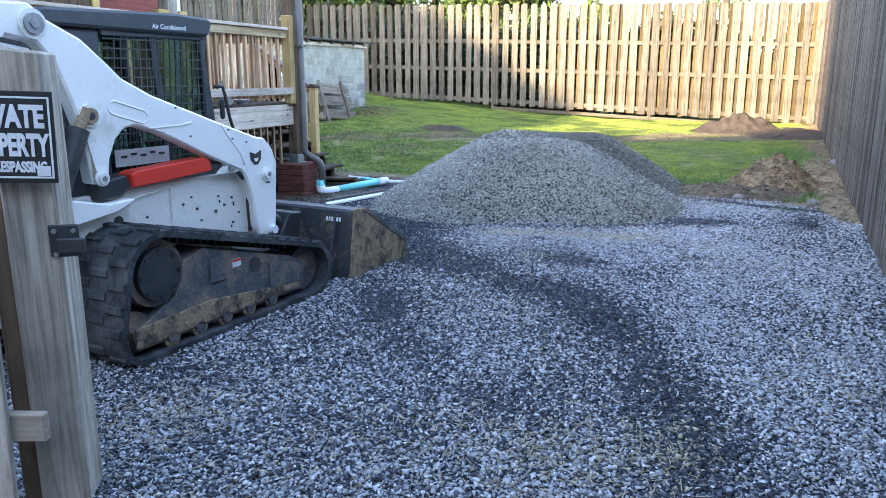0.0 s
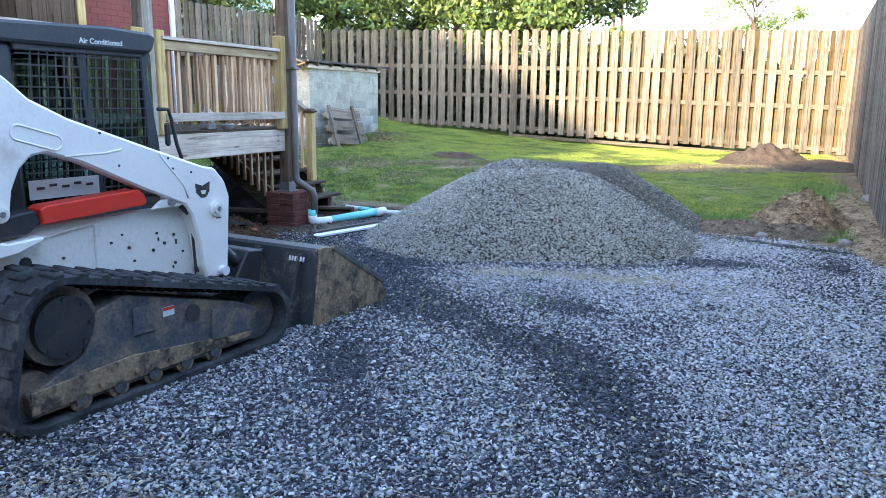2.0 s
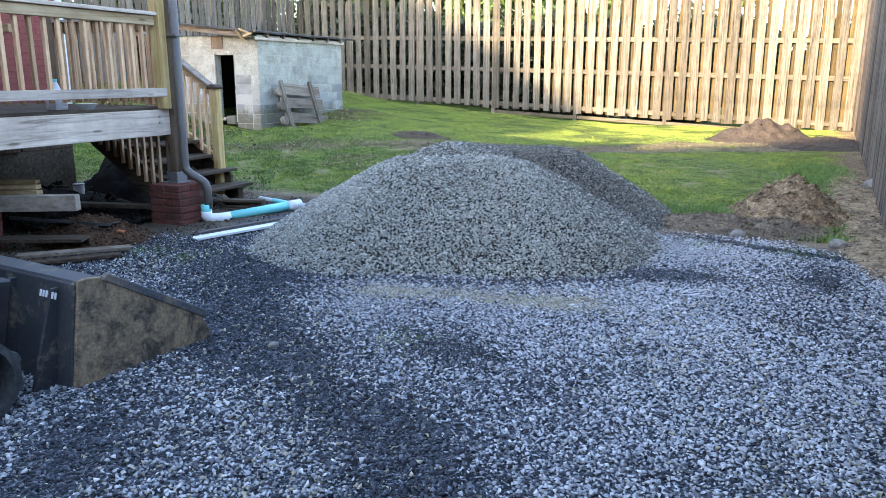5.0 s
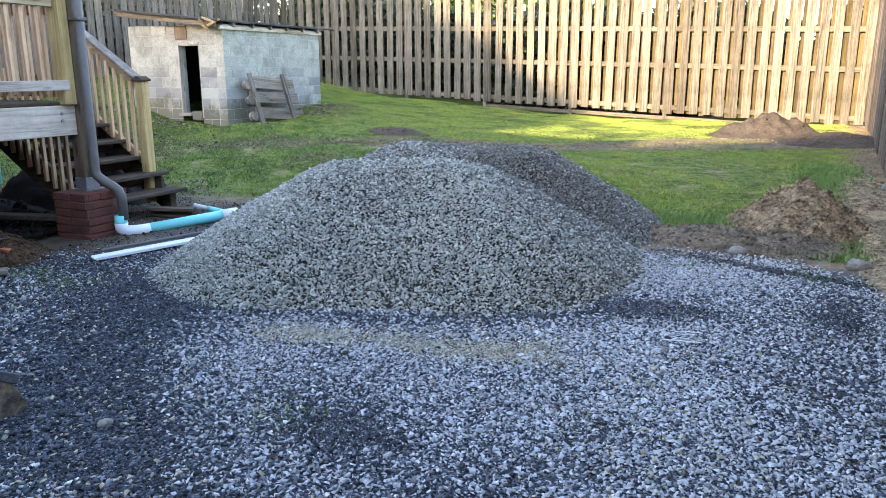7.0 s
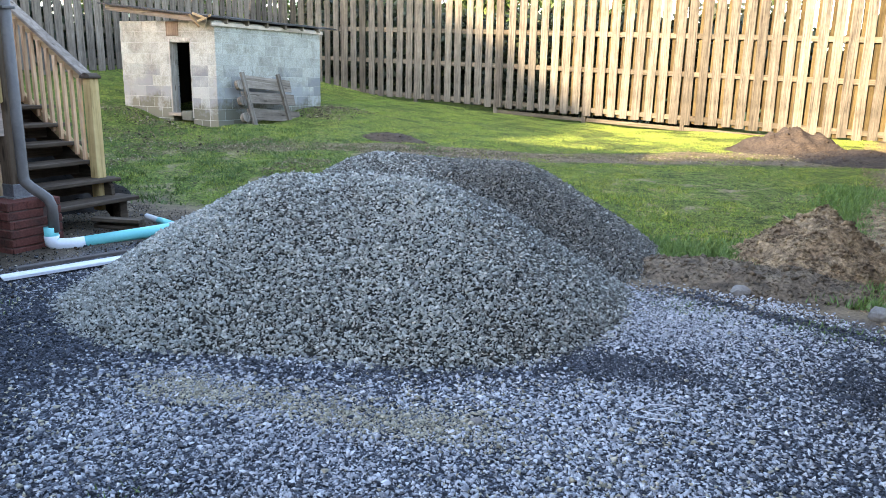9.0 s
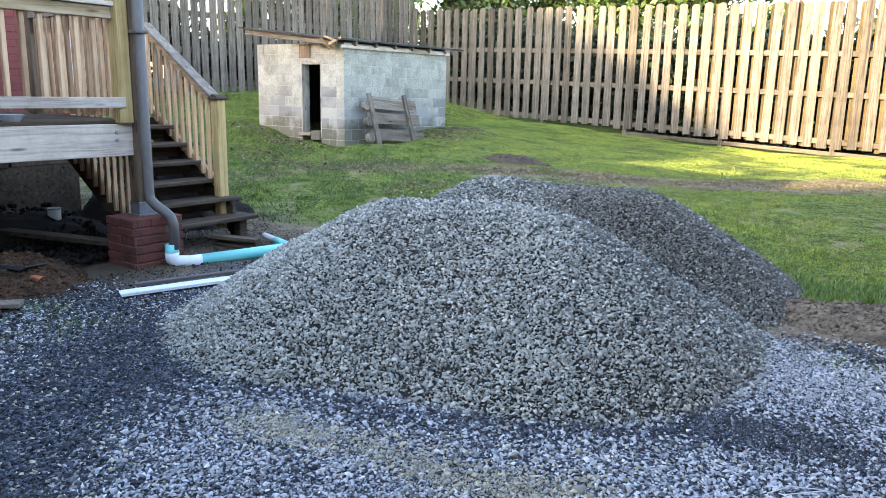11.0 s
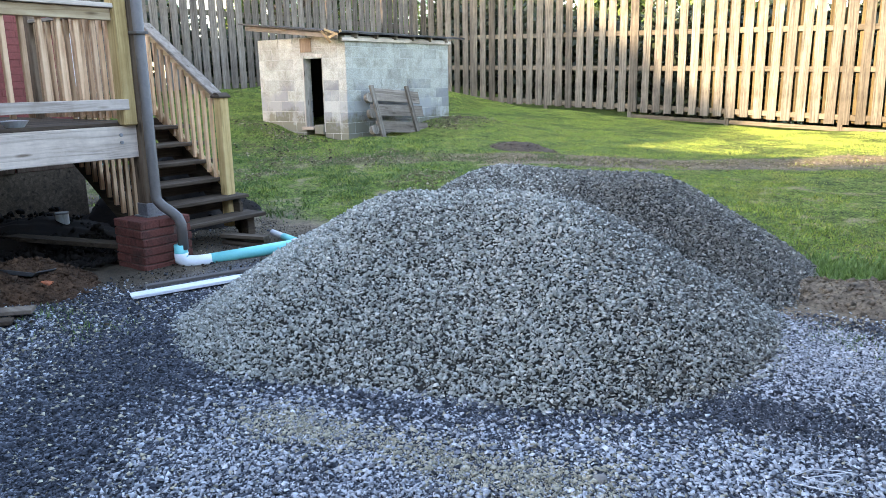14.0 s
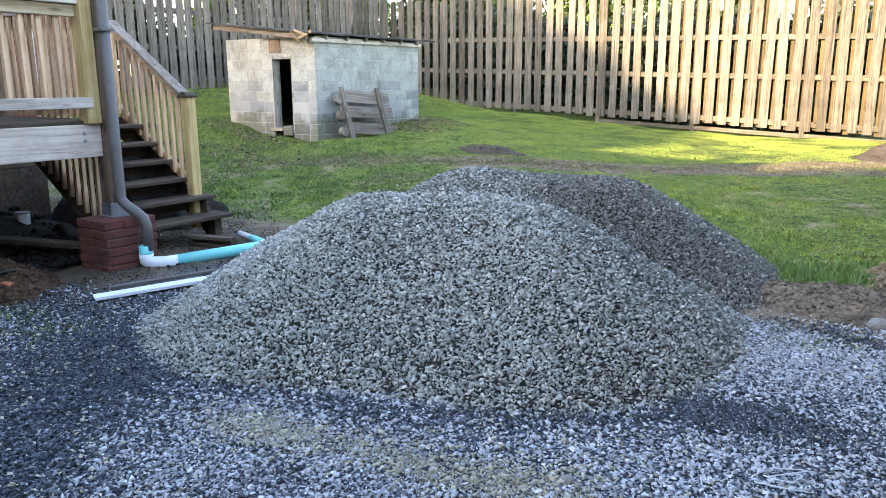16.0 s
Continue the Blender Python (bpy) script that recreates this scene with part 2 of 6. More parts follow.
M_GRAVEL_TAN = stones("sandy_gravel", ((0.2, 0.185, 0.14), (0.42, 0.39, 0.29), (0.56, 0.52, 0.4), (0.3, 0.275, 0.2)), (0.44, 0.4, 0.29))
M_PILE = stones("heaped_gravel", ((0.18, 0.19, 0.172), (0.35, 0.363, 0.325), (0.47, 0.481, 0.431), (0.25, 0.261, 0.235), (0.62, 0.628, 0.566), (0.4, 0.412, 0.37)), (0.39, 0.393, 0.345))
M_PILE_DARK = stones("damp_heap_gravel", ((0.06, 0.06, 0.054), (0.15, 0.149, 0.134), (0.26, 0.257, 0.231), (0.095, 0.094, 0.085), (0.38, 0.375, 0.335)), (0.15, 0.135, 0.108))
# bed kept near-black so the gaps between heap stones carry painted shade
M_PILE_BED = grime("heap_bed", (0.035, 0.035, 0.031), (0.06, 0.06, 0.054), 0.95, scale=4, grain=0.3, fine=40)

m_glass, gn, gl, gb = material("cab_glass", 0.05)
gb.inputs["Base Color"].default_value = (0.36, 0.5, 0.46, 1)
gb.inputs["Transmission Weight"].default_value = 1.0
gb.inputs["IOR"].default_value = 1.1
M_GLASS = m_glass


# ---- builders ----
def mesh_of(name, bm, mat, smooth=False):
    me = bpy.data.meshes.new(name)
    bm.normal_update()
    bm.to_mesh(me)
    bm.free()
    me.materials.append(mat)
    if smooth:
        me.polygons.foreach_set("use_smooth", [True] * len(me.polygons))
    return me


def thing(name, label, category, at=(0, 0, 0), rz=0.0, group="", kind=""):
    ob = new(name)
    ob.matrix_world = pose(*at, 0, 0, rz)
    return tagged(ob, label, category, group, kind)


def part(name, bm, mat, parent, label="", smooth=False, m=None):
    me = bm if isinstance(bm, bpy.types.Mesh) else mesh_of(name, bm, mat, smooth)
    ob = new(name, me)
    ob.parent = parent
    if m is not None:
        ob.matrix_local = m
    return tagged(ob, label)


def solo(name, bm, mat, label, category, m=None, kind="", group="", smooth=False):
    me = bm if isinstance(bm, bpy.types.Mesh) else mesh_of(name, bm, mat, smooth)
    ob = new(name, me)
    if m is not None:
        ob.matrix_world = m
    return tagged(ob, label, category, group, kind)


def box(x0, x1, y0, y1, z0, z1, bev=0.0, seg=1, bm=None):
    """A box with softened edges."""
    b2 = bmesh.new()
    bmesh.ops.create_cube(b2, size=1.0)
    bmesh.ops.scale(b2, vec=(x1 - x0, y1 - y0, z1 - z0), verts=b2.verts)
    bmesh.ops.translate(b2, vec=((x0 + x1) / 2, (y0 + y1) / 2, (z0 + z1) / 2), verts=b2.verts)
    if bev:
        bmesh.ops.bevel(b2, geom=b2.edges[:], offset=bev, segments=seg, affect="EDGES", profile=0.6)
    return join(bm, b2)


def join(bm, b2):
    if bm is None:
        return b2
    me = bpy.data.meshes.new("tmp")
    b2.to_mesh(me)
    b2.free()
    bm.from_mesh(me)
    bpy.data.meshes.remove(me)
    return bm


def prism(pts, v0, v1, axis="y", bev=0.0, bm=None):
    """A plate with the outline pts, thick along one axis. axis y: pts are (x, z); x: (y, z); z: (x, y)."""
    b2 = bmesh.new()
    put = {"y": lambda a, c, d: (a, d, c), "x": lambda a, c, d: (d, a, c), "z": lambda a, c, d: (a, c, d)}[axis]
    lo = [b2.verts.new(put(a, c, v0)) for a, c in pts]
    hi = [b2.verts.new(put(a, c, v1)) for a, c in pts]
    k = len(pts)
    b2.faces.new(lo)
    b2.faces.new(hi[::-1])
    for i in range(k):
        b2.faces.new((lo[i], hi[i], hi[(i + 1) % k], lo[(i + 1) % k]))
    bmesh.ops.recalc_face_normals(b2, faces=b2.faces)
    if bev:
        bmesh.ops.bevel(b2, geom=[e for e in b2.edges if e.calc_face_angle(0) > 0.4], offset=bev, segments=1, affect="EDGES")
    return join(bm, b2)


def rod(a, b, r, sides=12, r2=None, bm=None):
    """A round bar from a to b."""
    a, b = Vector(a), Vector(b)
    b2 = bmesh.new()
    d = b - a
    bmesh.ops.create_cone(b2, cap_ends=True, segments=sides, radius1=r, radius2=r if r2 is None else r2, depth=d.length)
    bmesh.ops.transform(b2, matrix=Matrix.Translation((a + b) / 2) @ d.to_track_quat("Z", "Y").to_matrix().to_4x4(), verts=b2.verts)
    return join(bm, b2)


def beam(a, b, w, h, up=(0, 0, 1), bev=0.004, bm=None):
    """A squared timber from a to b, w wide and h high, centred on the line."""
    a, b = Vector(a), Vector(b)
    d = (b - a).normalized()
    side = d.cross(Vector(up)).normalized()
    top = side.cross(d).normalized()
    b2 = box(-w / 2, w / 2, 0, (b - a).length, -h / 2, h / 2, bev)
    m = Matrix((side, d, top)).transposed().to_4x4()
    m.translation = a
    bmesh.ops.transform(b2, matrix=m, verts=b2.verts)
    return join(bm, b2)


def tube(path, r, sides=12, bm=None):
    """A round pipe along a line of points."""
    b2 = bmesh.new()
    pts = [Vector(p) for p in path]
    rings = []
    for i, p in enumerate(pts):
        d = (pts[min(i + 1, len(pts) - 1)] - pts[max(i - 1, 0)]).normalized()
        q = d.to_track_quat("Z", "Y").to_matrix() if not rings else q_next(q, d)
        rings.append([b2.verts.new(p + q @ Vector((r * math.cos(2 * math.pi * k / sides), r * math.sin(2 * math.pi * k / sides), 0))) for k in range(sides)])
    for a, c in zip(rings, rings[1:]):
        for k in range(sides):
            b2.faces.new((a[k], a[(k + 1) % sides], c[(k + 1) % sides], c[k]))
    b2.faces.new(rings[0][::-1])
    b2.faces.new(rings[-1])
    return join(bm, b2)


def q_next(q, d):
    z = q @ Vector((0, 0, 1))
    return z.rotation_difference(d).to_matrix() @ q


def grid_mesh(name, xs, ys, zf, mat):
    """A height field."""
    gx, gy = np.meshgrid(xs, ys)
    gz = zf(gx, gy)
    nx, ny = len(xs), len(ys)
    co = np.stack([gx, gy, gz], -1).reshape(-1, 3)
    i = (np.arange(ny - 1)[:, None] * nx + np.arange(nx - 1)[None, :]).reshape(-1)
    quads = np.stack([i, i + 1, i + nx + 1, i + nx], -1)
    return raw_mesh(name, co, quads, mat, True)


def raw_mesh(name, co, faces, mat, smooth=False):
    me = bpy.data.meshes.new(name)
    k = faces.shape[1]
    me.vertices.add(len(co))
    me.vertices.foreach_set("co", np.ascontiguousarray(co, dtype=np.float32).ravel())
    me.loops.add(faces.size)
    me.loops.foreach_set("vertex_index", np.ascontiguousarray(faces, dtype=np.int32).ravel())
    me.polygons.add(len(faces))
    me.polygons.foreach_set("loop_start", np.arange(0, faces.size, k, dtype=np.int32))
    if smooth:
        me.polygons.foreach_set("use_smooth", np.ones(len(faces), dtype=bool))
    me.materials.append(mat)
    me.update(calc_edges=True)
    return me


rng = np.random.default_rng(7)


def wavy(x, y, seed, scale):
    """Smooth uneven ground, about -1 to 1."""
    r = np.random.default_rng(seed)
    out = 0
    for k in range(7):
        a, f, p = r.uniform(0, 6.28), scale * r.uniform(0.6, 1.9), r.uniform(0, 6.28)
        out = out + np.sin((x * np.cos(a) + y * np.sin(a)) * f + p)
    return out / 3.5


def ease(a, lo, hi):
    s = np.clip((a - lo) / (hi - lo), 0, 1)
    return s * s * (3 - 2 * s)


def ground_z(x, y):
    """Flat at the drive, rising towards the far fence and most to the left."""
    x, y = np.asarray(x, float), np.asarray(y, float)
    a = 0.14 + 0.068 * np.maximum(0, -3.5 - x) + 0.12 * np.maximum(0, -11.0 - x)
    a = np.minimum(a, 1.5)
    bank = 0.17 * np.exp(-((x + 9.0) / 1.5) ** 2 - ((y - 18.1) / 1.2) ** 2) + 0.14 * np.exp(-((x + 12.0) / 1.1) ** 2 - ((y - 14.8) / 1.4) ** 2)
    bank = bank + 0.04 * wavy(x, y, 5, 3.4) * ease(-x, 4.5, 6.0) * ease(y, 9.4, 10.6) * (1 - ease(y, 16.0, 19.0))
    return bank + a * ease(y, 8.0, 17.5) + 0.03 * wavy(x, y, 3, 0.9) * ease(y, 8.5, 11) + 0.012 * wavy(x, y, 4, 2.2) * ease(y, -3, 1)


def rough_stones(name, pos, size, mat, flat=0.6, more=(), which=None, tilt=0.45, closed=True):
    """Many broken stones in one mesh: six corners pushed about."""
    k = len(pos)
    cube = np.array([(-1, -0.7, -1), (1, -0.75, -1), (0.1, 1, -1), (-0.85, -0.6, 1), (0.8, -0.6, 1), (-0.1, 0.8, 1)], float)
    v = cube[None] * rng.uniform(0.5, 1.05, (k, 6, 3)) * 0.74
    v[:, :, 2] *= flat * rng.uniform(0.5, 1.1, (k, 1))
    v[:, :, 1] *= rng.uniform(0.42, 0.85, (k, 1))
    a, t, u = rng.uniform(0, 6.28, k), rng.normal(0, tilt, k), rng.normal(0, tilt, k)
    ca, sa = np.cos(a), np.sin(a)
    ct, st, cu, su = np.cos(t), np.sin(t), np.cos(u), np.sin(u)
    zero, one = np.zeros(k), np.ones(k)
    rz = np.stack([ca, -sa, zero, sa, ca, zero, zero, zero, one], -1).reshape(k, 3, 3)
    rx = np.stack([one, zero, zero, zero, ct, -st, zero, st, ct], -1).reshape(k, 3, 3)
    ry = np.stack([cu, zero, su, zero, one, zero, -su, zero, cu], -1).reshape(k, 3, 3)
    v = np.einsum("kij,kvj->kvi", rz @ rx @ ry, v) * size[:, None, None] + pos[:, None, :]
    f = np.array([(0, 2, 1), (3, 4, 5), (0, 1, 4), (0, 4, 3), (1, 2, 5), (1, 5, 4), (2, 0, 3), (2, 3, 5)])
    if not closed:
        f = f[1:]
    faces = (np.arange(k)[:, None, None] * 6 + f[None]).reshape(-1, 3)
    me = raw_mesh(name, v.reshape(-1, 3), faces, mat)
    for extra in more:
        me.materials.append(extra)
    if which is not None:
        me.polygons.foreach_set("material_index", np.repeat(which, len(f)).astype(np.int32))
    return me


# ---- the ground: drive, dug soil and lawn in one sheet ----
def drive_edge(x):
    """How far up the gravel drive reaches at x."""
    return 9.15 + 0.25 * np.sin(x * 2.3) - 0.55 * ease(x, 0.2, 1.4) - 2.3 * ease(-x, 3.0, 4.6)


m_ground, n, l, b = material("ground_surface", 0.95)
v = coords(n, l)
sep = n.new("ShaderNodeSeparateXYZ")
l.new(v, sep.inputs[0])
px, py = sep.outputs["X"], sep.outputs["Y"]
n_big = noise_tex(n, l, v, 0.7, 5.0, 0.65)
n_mid = noise_tex(n, l, v, 3.0, 5.0, 0.65)
n_fine = noise_tex(n, l, v, 38.0, 4.0, 0.65)
grass_c = ramp(n, l, n_mid, ((0.3, (0.07, 0.1, 0.02)), (0.5, (0.13, 0.175, 0.032)), (0.7, (0.21, 0.21, 0.055))))
grass_c = mixc(n, l, grass_c, ramp(n, l, n_fine, ((0.38, (0.15,) * 3), (0.62, (1.5,) * 3))), 1.0, "MULTIPLY")
n_tuft = noise_tex(n, l, v, 9.0, 5.0, 0.7)
grass_c = mixc(n, l, grass_c, ramp(n, l, n_tuft, ((0.36, (0.35,) * 3), (0.6, (1.15,) * 3))), 1.0, "MULTIPLY")
soil_c = ramp(n, l, n_mid, ((0.3, (0.1, 0.077, 0.054)), (0.55, (0.22, 0.165, 0.11)), (0.75, (0.34, 0.255, 0.165))))
soil_c = mixc(n, l, soil_c, ramp(n, l, n_fine, ((0.3, (0.5,) * 3), (0.7, (1.2,) * 3))), 1.0, "MULTIPLY")
bed_c = ramp(n, l, noise_tex(n, l, v, 75.0, 3.0, 0.6), ((0.38, (0.01, 0.011, 0.014)), (0.52, (0.06, 0.067, 0.08)), (0.66, (0.26, 0.28, 0.32))))


def step_between(src, lo, hi):
    r = n.new("ShaderNodeMapRange")
    r.interpolation_type = "SMOOTHSTEP"
    r.inputs["From Min"].default_value, r.inputs["From Max"].default_value = lo, hi
    l.new(src, r.inputs["Value"])
    return r.outputs[0]


wob = maths(n, l, "MULTIPLY", maths(n, l, "SUBTRACT", n_big, 0.5), 2.4)
yw = maths(n, l, "ADD", py, wob)
yband = maths(n, l, "ADD", maths(n, l, "SUBTRACT", py, maths(n, l, "MULTIPLY", maths(n, l, "ADD", px, 3.5), 0.62)), maths(n, l, "MULTIPLY", wob, 0.5))
xw = maths(n, l, "ADD", px, wob)
# worn soil: between drive and lawn, in a band across the lawn, along the right fence, under and beside the deck
edge_soil = maths(n, l, "SUBTRACT", 1.0, step_between(yw, 9.6, 10.3))
band_w = maths(n, l, "ADD", 0.55, maths(n, l, "MULTIPLY", maths(n, l, "MAXIMUM", maths(n, l, "ADD", px, 5.2), 0.0), 0.17))
band_q = maths(n, l, "DIVIDE", maths(n, l, "ABSOLUTE", maths(n, l, "SUBTRACT", yband, 15.9)), band_w)
band = maths(n, l, "SUBTRACT", 1.0, step_between(band_q, 0.75, 1.05))
band = maths(n, l, "MULTIPLY", band, step_between(xw, -9.5, -5.0))
patch = maths(n, l, "MULTIPLY", step_between(n_mid, 0.52, 0.66), 0.75)
right_soil = step_between(maths(n, l, "SUBTRACT", maths(n, l, "ADD", px, maths(n, l, "MULTIPLY", wob, 0.35)), maths(n, l, "MULTIPLY", maths(n, l, "SUBTRACT", py, 8.3), 0.058)), 1.05, 1.3)
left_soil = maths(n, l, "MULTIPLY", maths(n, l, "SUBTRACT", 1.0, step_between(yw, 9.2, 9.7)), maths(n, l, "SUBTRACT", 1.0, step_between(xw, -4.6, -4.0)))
soil_f = maths(n, l, "MAXIMUM", maths(n, l, "MAXIMUM", edge_soil, band), maths(n, l, "MAXIMUM", right_soil, left_soil))
far_left = maths(n, l, "MULTIPLY", patch, maths(n, l, "MULTIPLY", step_between(xw, -9.8, -8.0), maths(n, l, "SUBTRACT", 1.0, step_between(yw, 14.0, 15.5))))
soil_f = maths(n, l, "MAXIMUM", soil_f, far_left)
gc = mixc(n, l, grass_c, soil_c, soil_f)
# left soil darkened once more, painting in the deep shade under the deck
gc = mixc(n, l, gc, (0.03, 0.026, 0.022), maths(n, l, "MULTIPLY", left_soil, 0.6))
in_drive = maths(n, l, "MULTIPLY", maths(n, l, "SUBTRACT", 1.0, step_between(py, 8.7, 9.2)), step_between(px, -4.7, -4.2))
gc = mixc(n, l, gc, bed_c, in_drive)
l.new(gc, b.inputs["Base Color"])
bump(n, l, b, n_fine, 0.6, 0.02)
M_GROUND = m_ground

xs = np.concatenate([[-400, -150, -60, -30], np.arange(-18, 4.01, 0.12), [8, 20, 60, 150, 400]])
ys = np.concatenate([[-400, -150, -50, -15, -6], np.arange(-2, 26.01, 0.12), [32, 45, 80, 160, 500]])
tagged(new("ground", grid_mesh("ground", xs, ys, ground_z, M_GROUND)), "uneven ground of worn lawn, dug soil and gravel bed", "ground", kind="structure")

# ---- fences ----
def picket_mesh(name, w, h, t, mat):
    c = 0.045
    pts = [(-w / 2, 0), (w / 2, 0), (w / 2, h - c), (w / 2 - c, h - 0.008), (0, h), (-w / 2 + c, h - 0.008), (-w / 2, h - c)]
    return mesh_of(name, prism(pts, -t / 2, t / 2, "y"), mat)


def fence(name, label, at, rz, length, top, low, rails, w, gap, mat, rail_mat, posts, skirt=None, back_from=0.0, back_mat=None):
    """A shadow-box fence: boards on both sides of the rails. top, low and rails are heights along it."""
    f = thing(name, label, "fence", at, rz)
    me = picket_mesh("picket", w, 3.0, 0.022, mat)
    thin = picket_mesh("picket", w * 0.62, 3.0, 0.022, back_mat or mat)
    step = w + gap
    k = int(length / step)
    for row, (dy, off) in enumerate(((-0.06, 0.5), (0.075, 1.0))):
        for i in range(k + 1 - row):
            x = (i + off) * step + (0.03 if row and back_from else 0)
            if x > length - 0.02 or (row and x < back_from):
                continue
            z0, z1 = low(x) + random.uniform(-0.025, 0.025), top(x) + random.uniform(-0.02, 0.02)
            m = pose(x, dy + random.uniform(-0.004, 0.004), z0, 0, random.uniform(-0.6, 0.6), random.uniform(-1.5, 1.5)) @ Matrix.Diagonal((random.uniform(0.93, 1.05), 1, (z1 - z0) / 3.0, 1))
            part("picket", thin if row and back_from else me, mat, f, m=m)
    for x in posts:
        part("post", box(-0.055, 0.055, -0.13, 0.13, 0, 1, 0.006), mat, f, m=pose(x, 0.0, low(x) - 0.35) @ Matrix.Diagonal((1, 0.35, top(x) - low(x) + 0.25, 1)))
    for z in rails:
        cuts = [0] + list(posts) + [length]
        for a, c in zip(cuts, cuts[1:]):
            if c - a > 0.2:
                part("rail", beam((a + 0.003, 0, z(a)), (c - 0.003, 0, z(c)), 0.09, 0.13), rail_mat, f)
    if skirt:
        for a, c in zip(skirt, skirt[1:]):
            part("skirt_board", beam((a + 0.055, 0.0, low(a) - 0.13), (c - 0.055, 0.0, low(c) - 0.13), 0.036, 0.10), rail_mat, f)
    return f


# far fence: local x runs from the corner at world x = -15.2
FX = -15.2
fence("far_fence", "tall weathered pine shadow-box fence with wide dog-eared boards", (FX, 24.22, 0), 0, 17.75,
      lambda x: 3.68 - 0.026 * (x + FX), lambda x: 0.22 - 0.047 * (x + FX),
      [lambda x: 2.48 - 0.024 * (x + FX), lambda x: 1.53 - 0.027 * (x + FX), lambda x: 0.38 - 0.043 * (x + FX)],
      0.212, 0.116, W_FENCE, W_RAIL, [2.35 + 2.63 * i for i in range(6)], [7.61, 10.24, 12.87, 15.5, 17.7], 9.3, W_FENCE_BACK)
# left fence, seen past the shed
fence("left_fence", "tall grey weathered shadow-box fence behind the shed", (-15.2, 8.0, 0), 90, 16.15,
      lambda x: 4.1 + 0.019 * x, lambda x: 1.36, [lambda x: 3.2, lambda x: 2.35, lambda x: 1.6], 0.2, 0.07, W_FENCE_R, W_RAIL,
      [2.4 * i + 0.3 for i in range(1, 7)], None, 99.0)
# right fence runs beside the drive
R_ANG = math.degrees(math.atan(0.058))
fence("right_fence", "long shaded grey wooden fence beside the gravel drive", (1.62 + 0.058 * 16.1, 24.4, 0), -90 - R_ANG, 28.6,
      lambda x: 3.62 - 0.012 * x, lambda x: 0.24 - 0.011 * x, [lambda x: 2.5, lambda x: 1.5, lambda x: 0.5], 0.145, 0.035, W_FENCE_RIGHT, W_RAIL,
      [2.44 * i + 0.9 for i in range(0, 12)])


# ---- the block shed ----
def shed():
    s = thing("shed", "small whitewashed concrete block shed with an open doorway", "shed", (-9.35, 14.72, 0))
    W, D, CO = 2.43, 3.31, 0.2032
    base, top = 0.32, 2.2
    joint = 0.009
    # mortar core, a little behind the block faces
    core = bmesh.new()
    core = box(-0.19, -0.004, 0.014, D - 0.004, base, top, 0, 1, core)
    core = box(-W + 0.004, -1.14, 0.004, 0.19, base, top + 0.05, 0, 1, core)
    core = box(-0.60, -0.19, 0.004, 0.19, base, top, 0, 1, core)
    core = box(-1.14, -0.60, 0.004, 0.19, 2.04, top + 0.03, 0, 1, core)
    core = box(-W, -W + 0.19, 0.19, D, base, top + 0.1, 0, 1, core)
    core = box(-W + 0.19, -0.19, D - 0.19, D, base, top, 0, 1, core)
    part("mortar", core, M_MORTAR, s, "pale mortar joints")
    meshes = {}

    def block(length):
        key = round(length, 3)
        if key not in meshes:
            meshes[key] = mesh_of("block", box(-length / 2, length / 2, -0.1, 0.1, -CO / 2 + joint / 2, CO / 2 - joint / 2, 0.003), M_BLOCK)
        return meshes[key]

    rows = int((top - base) / CO) + 1
    for r in range(rows):
        z = base + (r + 0.5) * CO
        # long wall
        cuts = [0.0] + [0.4064 * (i + (0.5 if r % 2 else 1.0)) for i in range(9)]
        cuts = [c for c in cuts if c < D - 0.1] + [D]
        for a, c in zip(cuts, cuts[1:]):
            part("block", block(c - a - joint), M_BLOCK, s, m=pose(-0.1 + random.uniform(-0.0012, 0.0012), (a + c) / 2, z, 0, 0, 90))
        # front wall with the doorway
        cuts = [0.2] + [0.2 + 0.4064 * (i + (1.0 if r % 2 else 0.5)) for i in range(7)]
        cuts = [c for c in cuts if c < W - 0.1] + [W]
        for a, c in zip(cuts, cuts[1:]):
            spans = [(a, c)]
            if z < 2.0:
                spans = [(max(a, p), min(c, q)) for p, q in ((0.0, 0.62), (1.12, W)) if min(c, q) - max(a, p) > 0.06]
            for p, q in spans:
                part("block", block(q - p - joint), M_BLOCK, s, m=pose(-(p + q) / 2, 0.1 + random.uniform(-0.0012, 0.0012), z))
    for nm, bm in (("door_jamb", box(-1.145, -1.11, -0.015, 0.14, 0.62, 2.06, 0.004)), ("door_jamb", box(-0.62, -0.595, -0.01, 0.14, 0.55, 2.0, 0.004))):
        part(nm, bm, W_JAMB, s, "flaking grey-white door jamb")
    part("door_lintel", beam((-1.145, 0.06, 2.04), (-0.595, 0.06, 1.99), 0.15, 0.05), W_JAMB, s)
    part("lintel_board", box(-1.18, -0.88, -0.02, 0.1, 2.07, 2.33, 0.004), W_BROWN_Z, s, "rusty brown board over the doorway")
    part("sill", box(-1.18, -0.86, -0.08, 0.2, 0.58, 0.64, 0.006), W_GREY_X, s)
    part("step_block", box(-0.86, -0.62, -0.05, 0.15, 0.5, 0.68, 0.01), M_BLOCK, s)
    # roof of rough boards under ragged roofing
    e = 0.25
    zl, zr = 2.615, 2.365

    def rz(x):
        return zr + (zl - zr) * (-x / W)
    b2 = bmesh.new()
    rr = random.Random(4)
    ys2 = [-0.28 + i * (D + 0.75) / 14 for i in range(15)]
    rows2 = []
    for y in ys2:
        x0, x1 = 0.12 + rr.uniform(-0.03, 0.07), -W - 0.18 + rr.uniform(-0.05, 0.03)
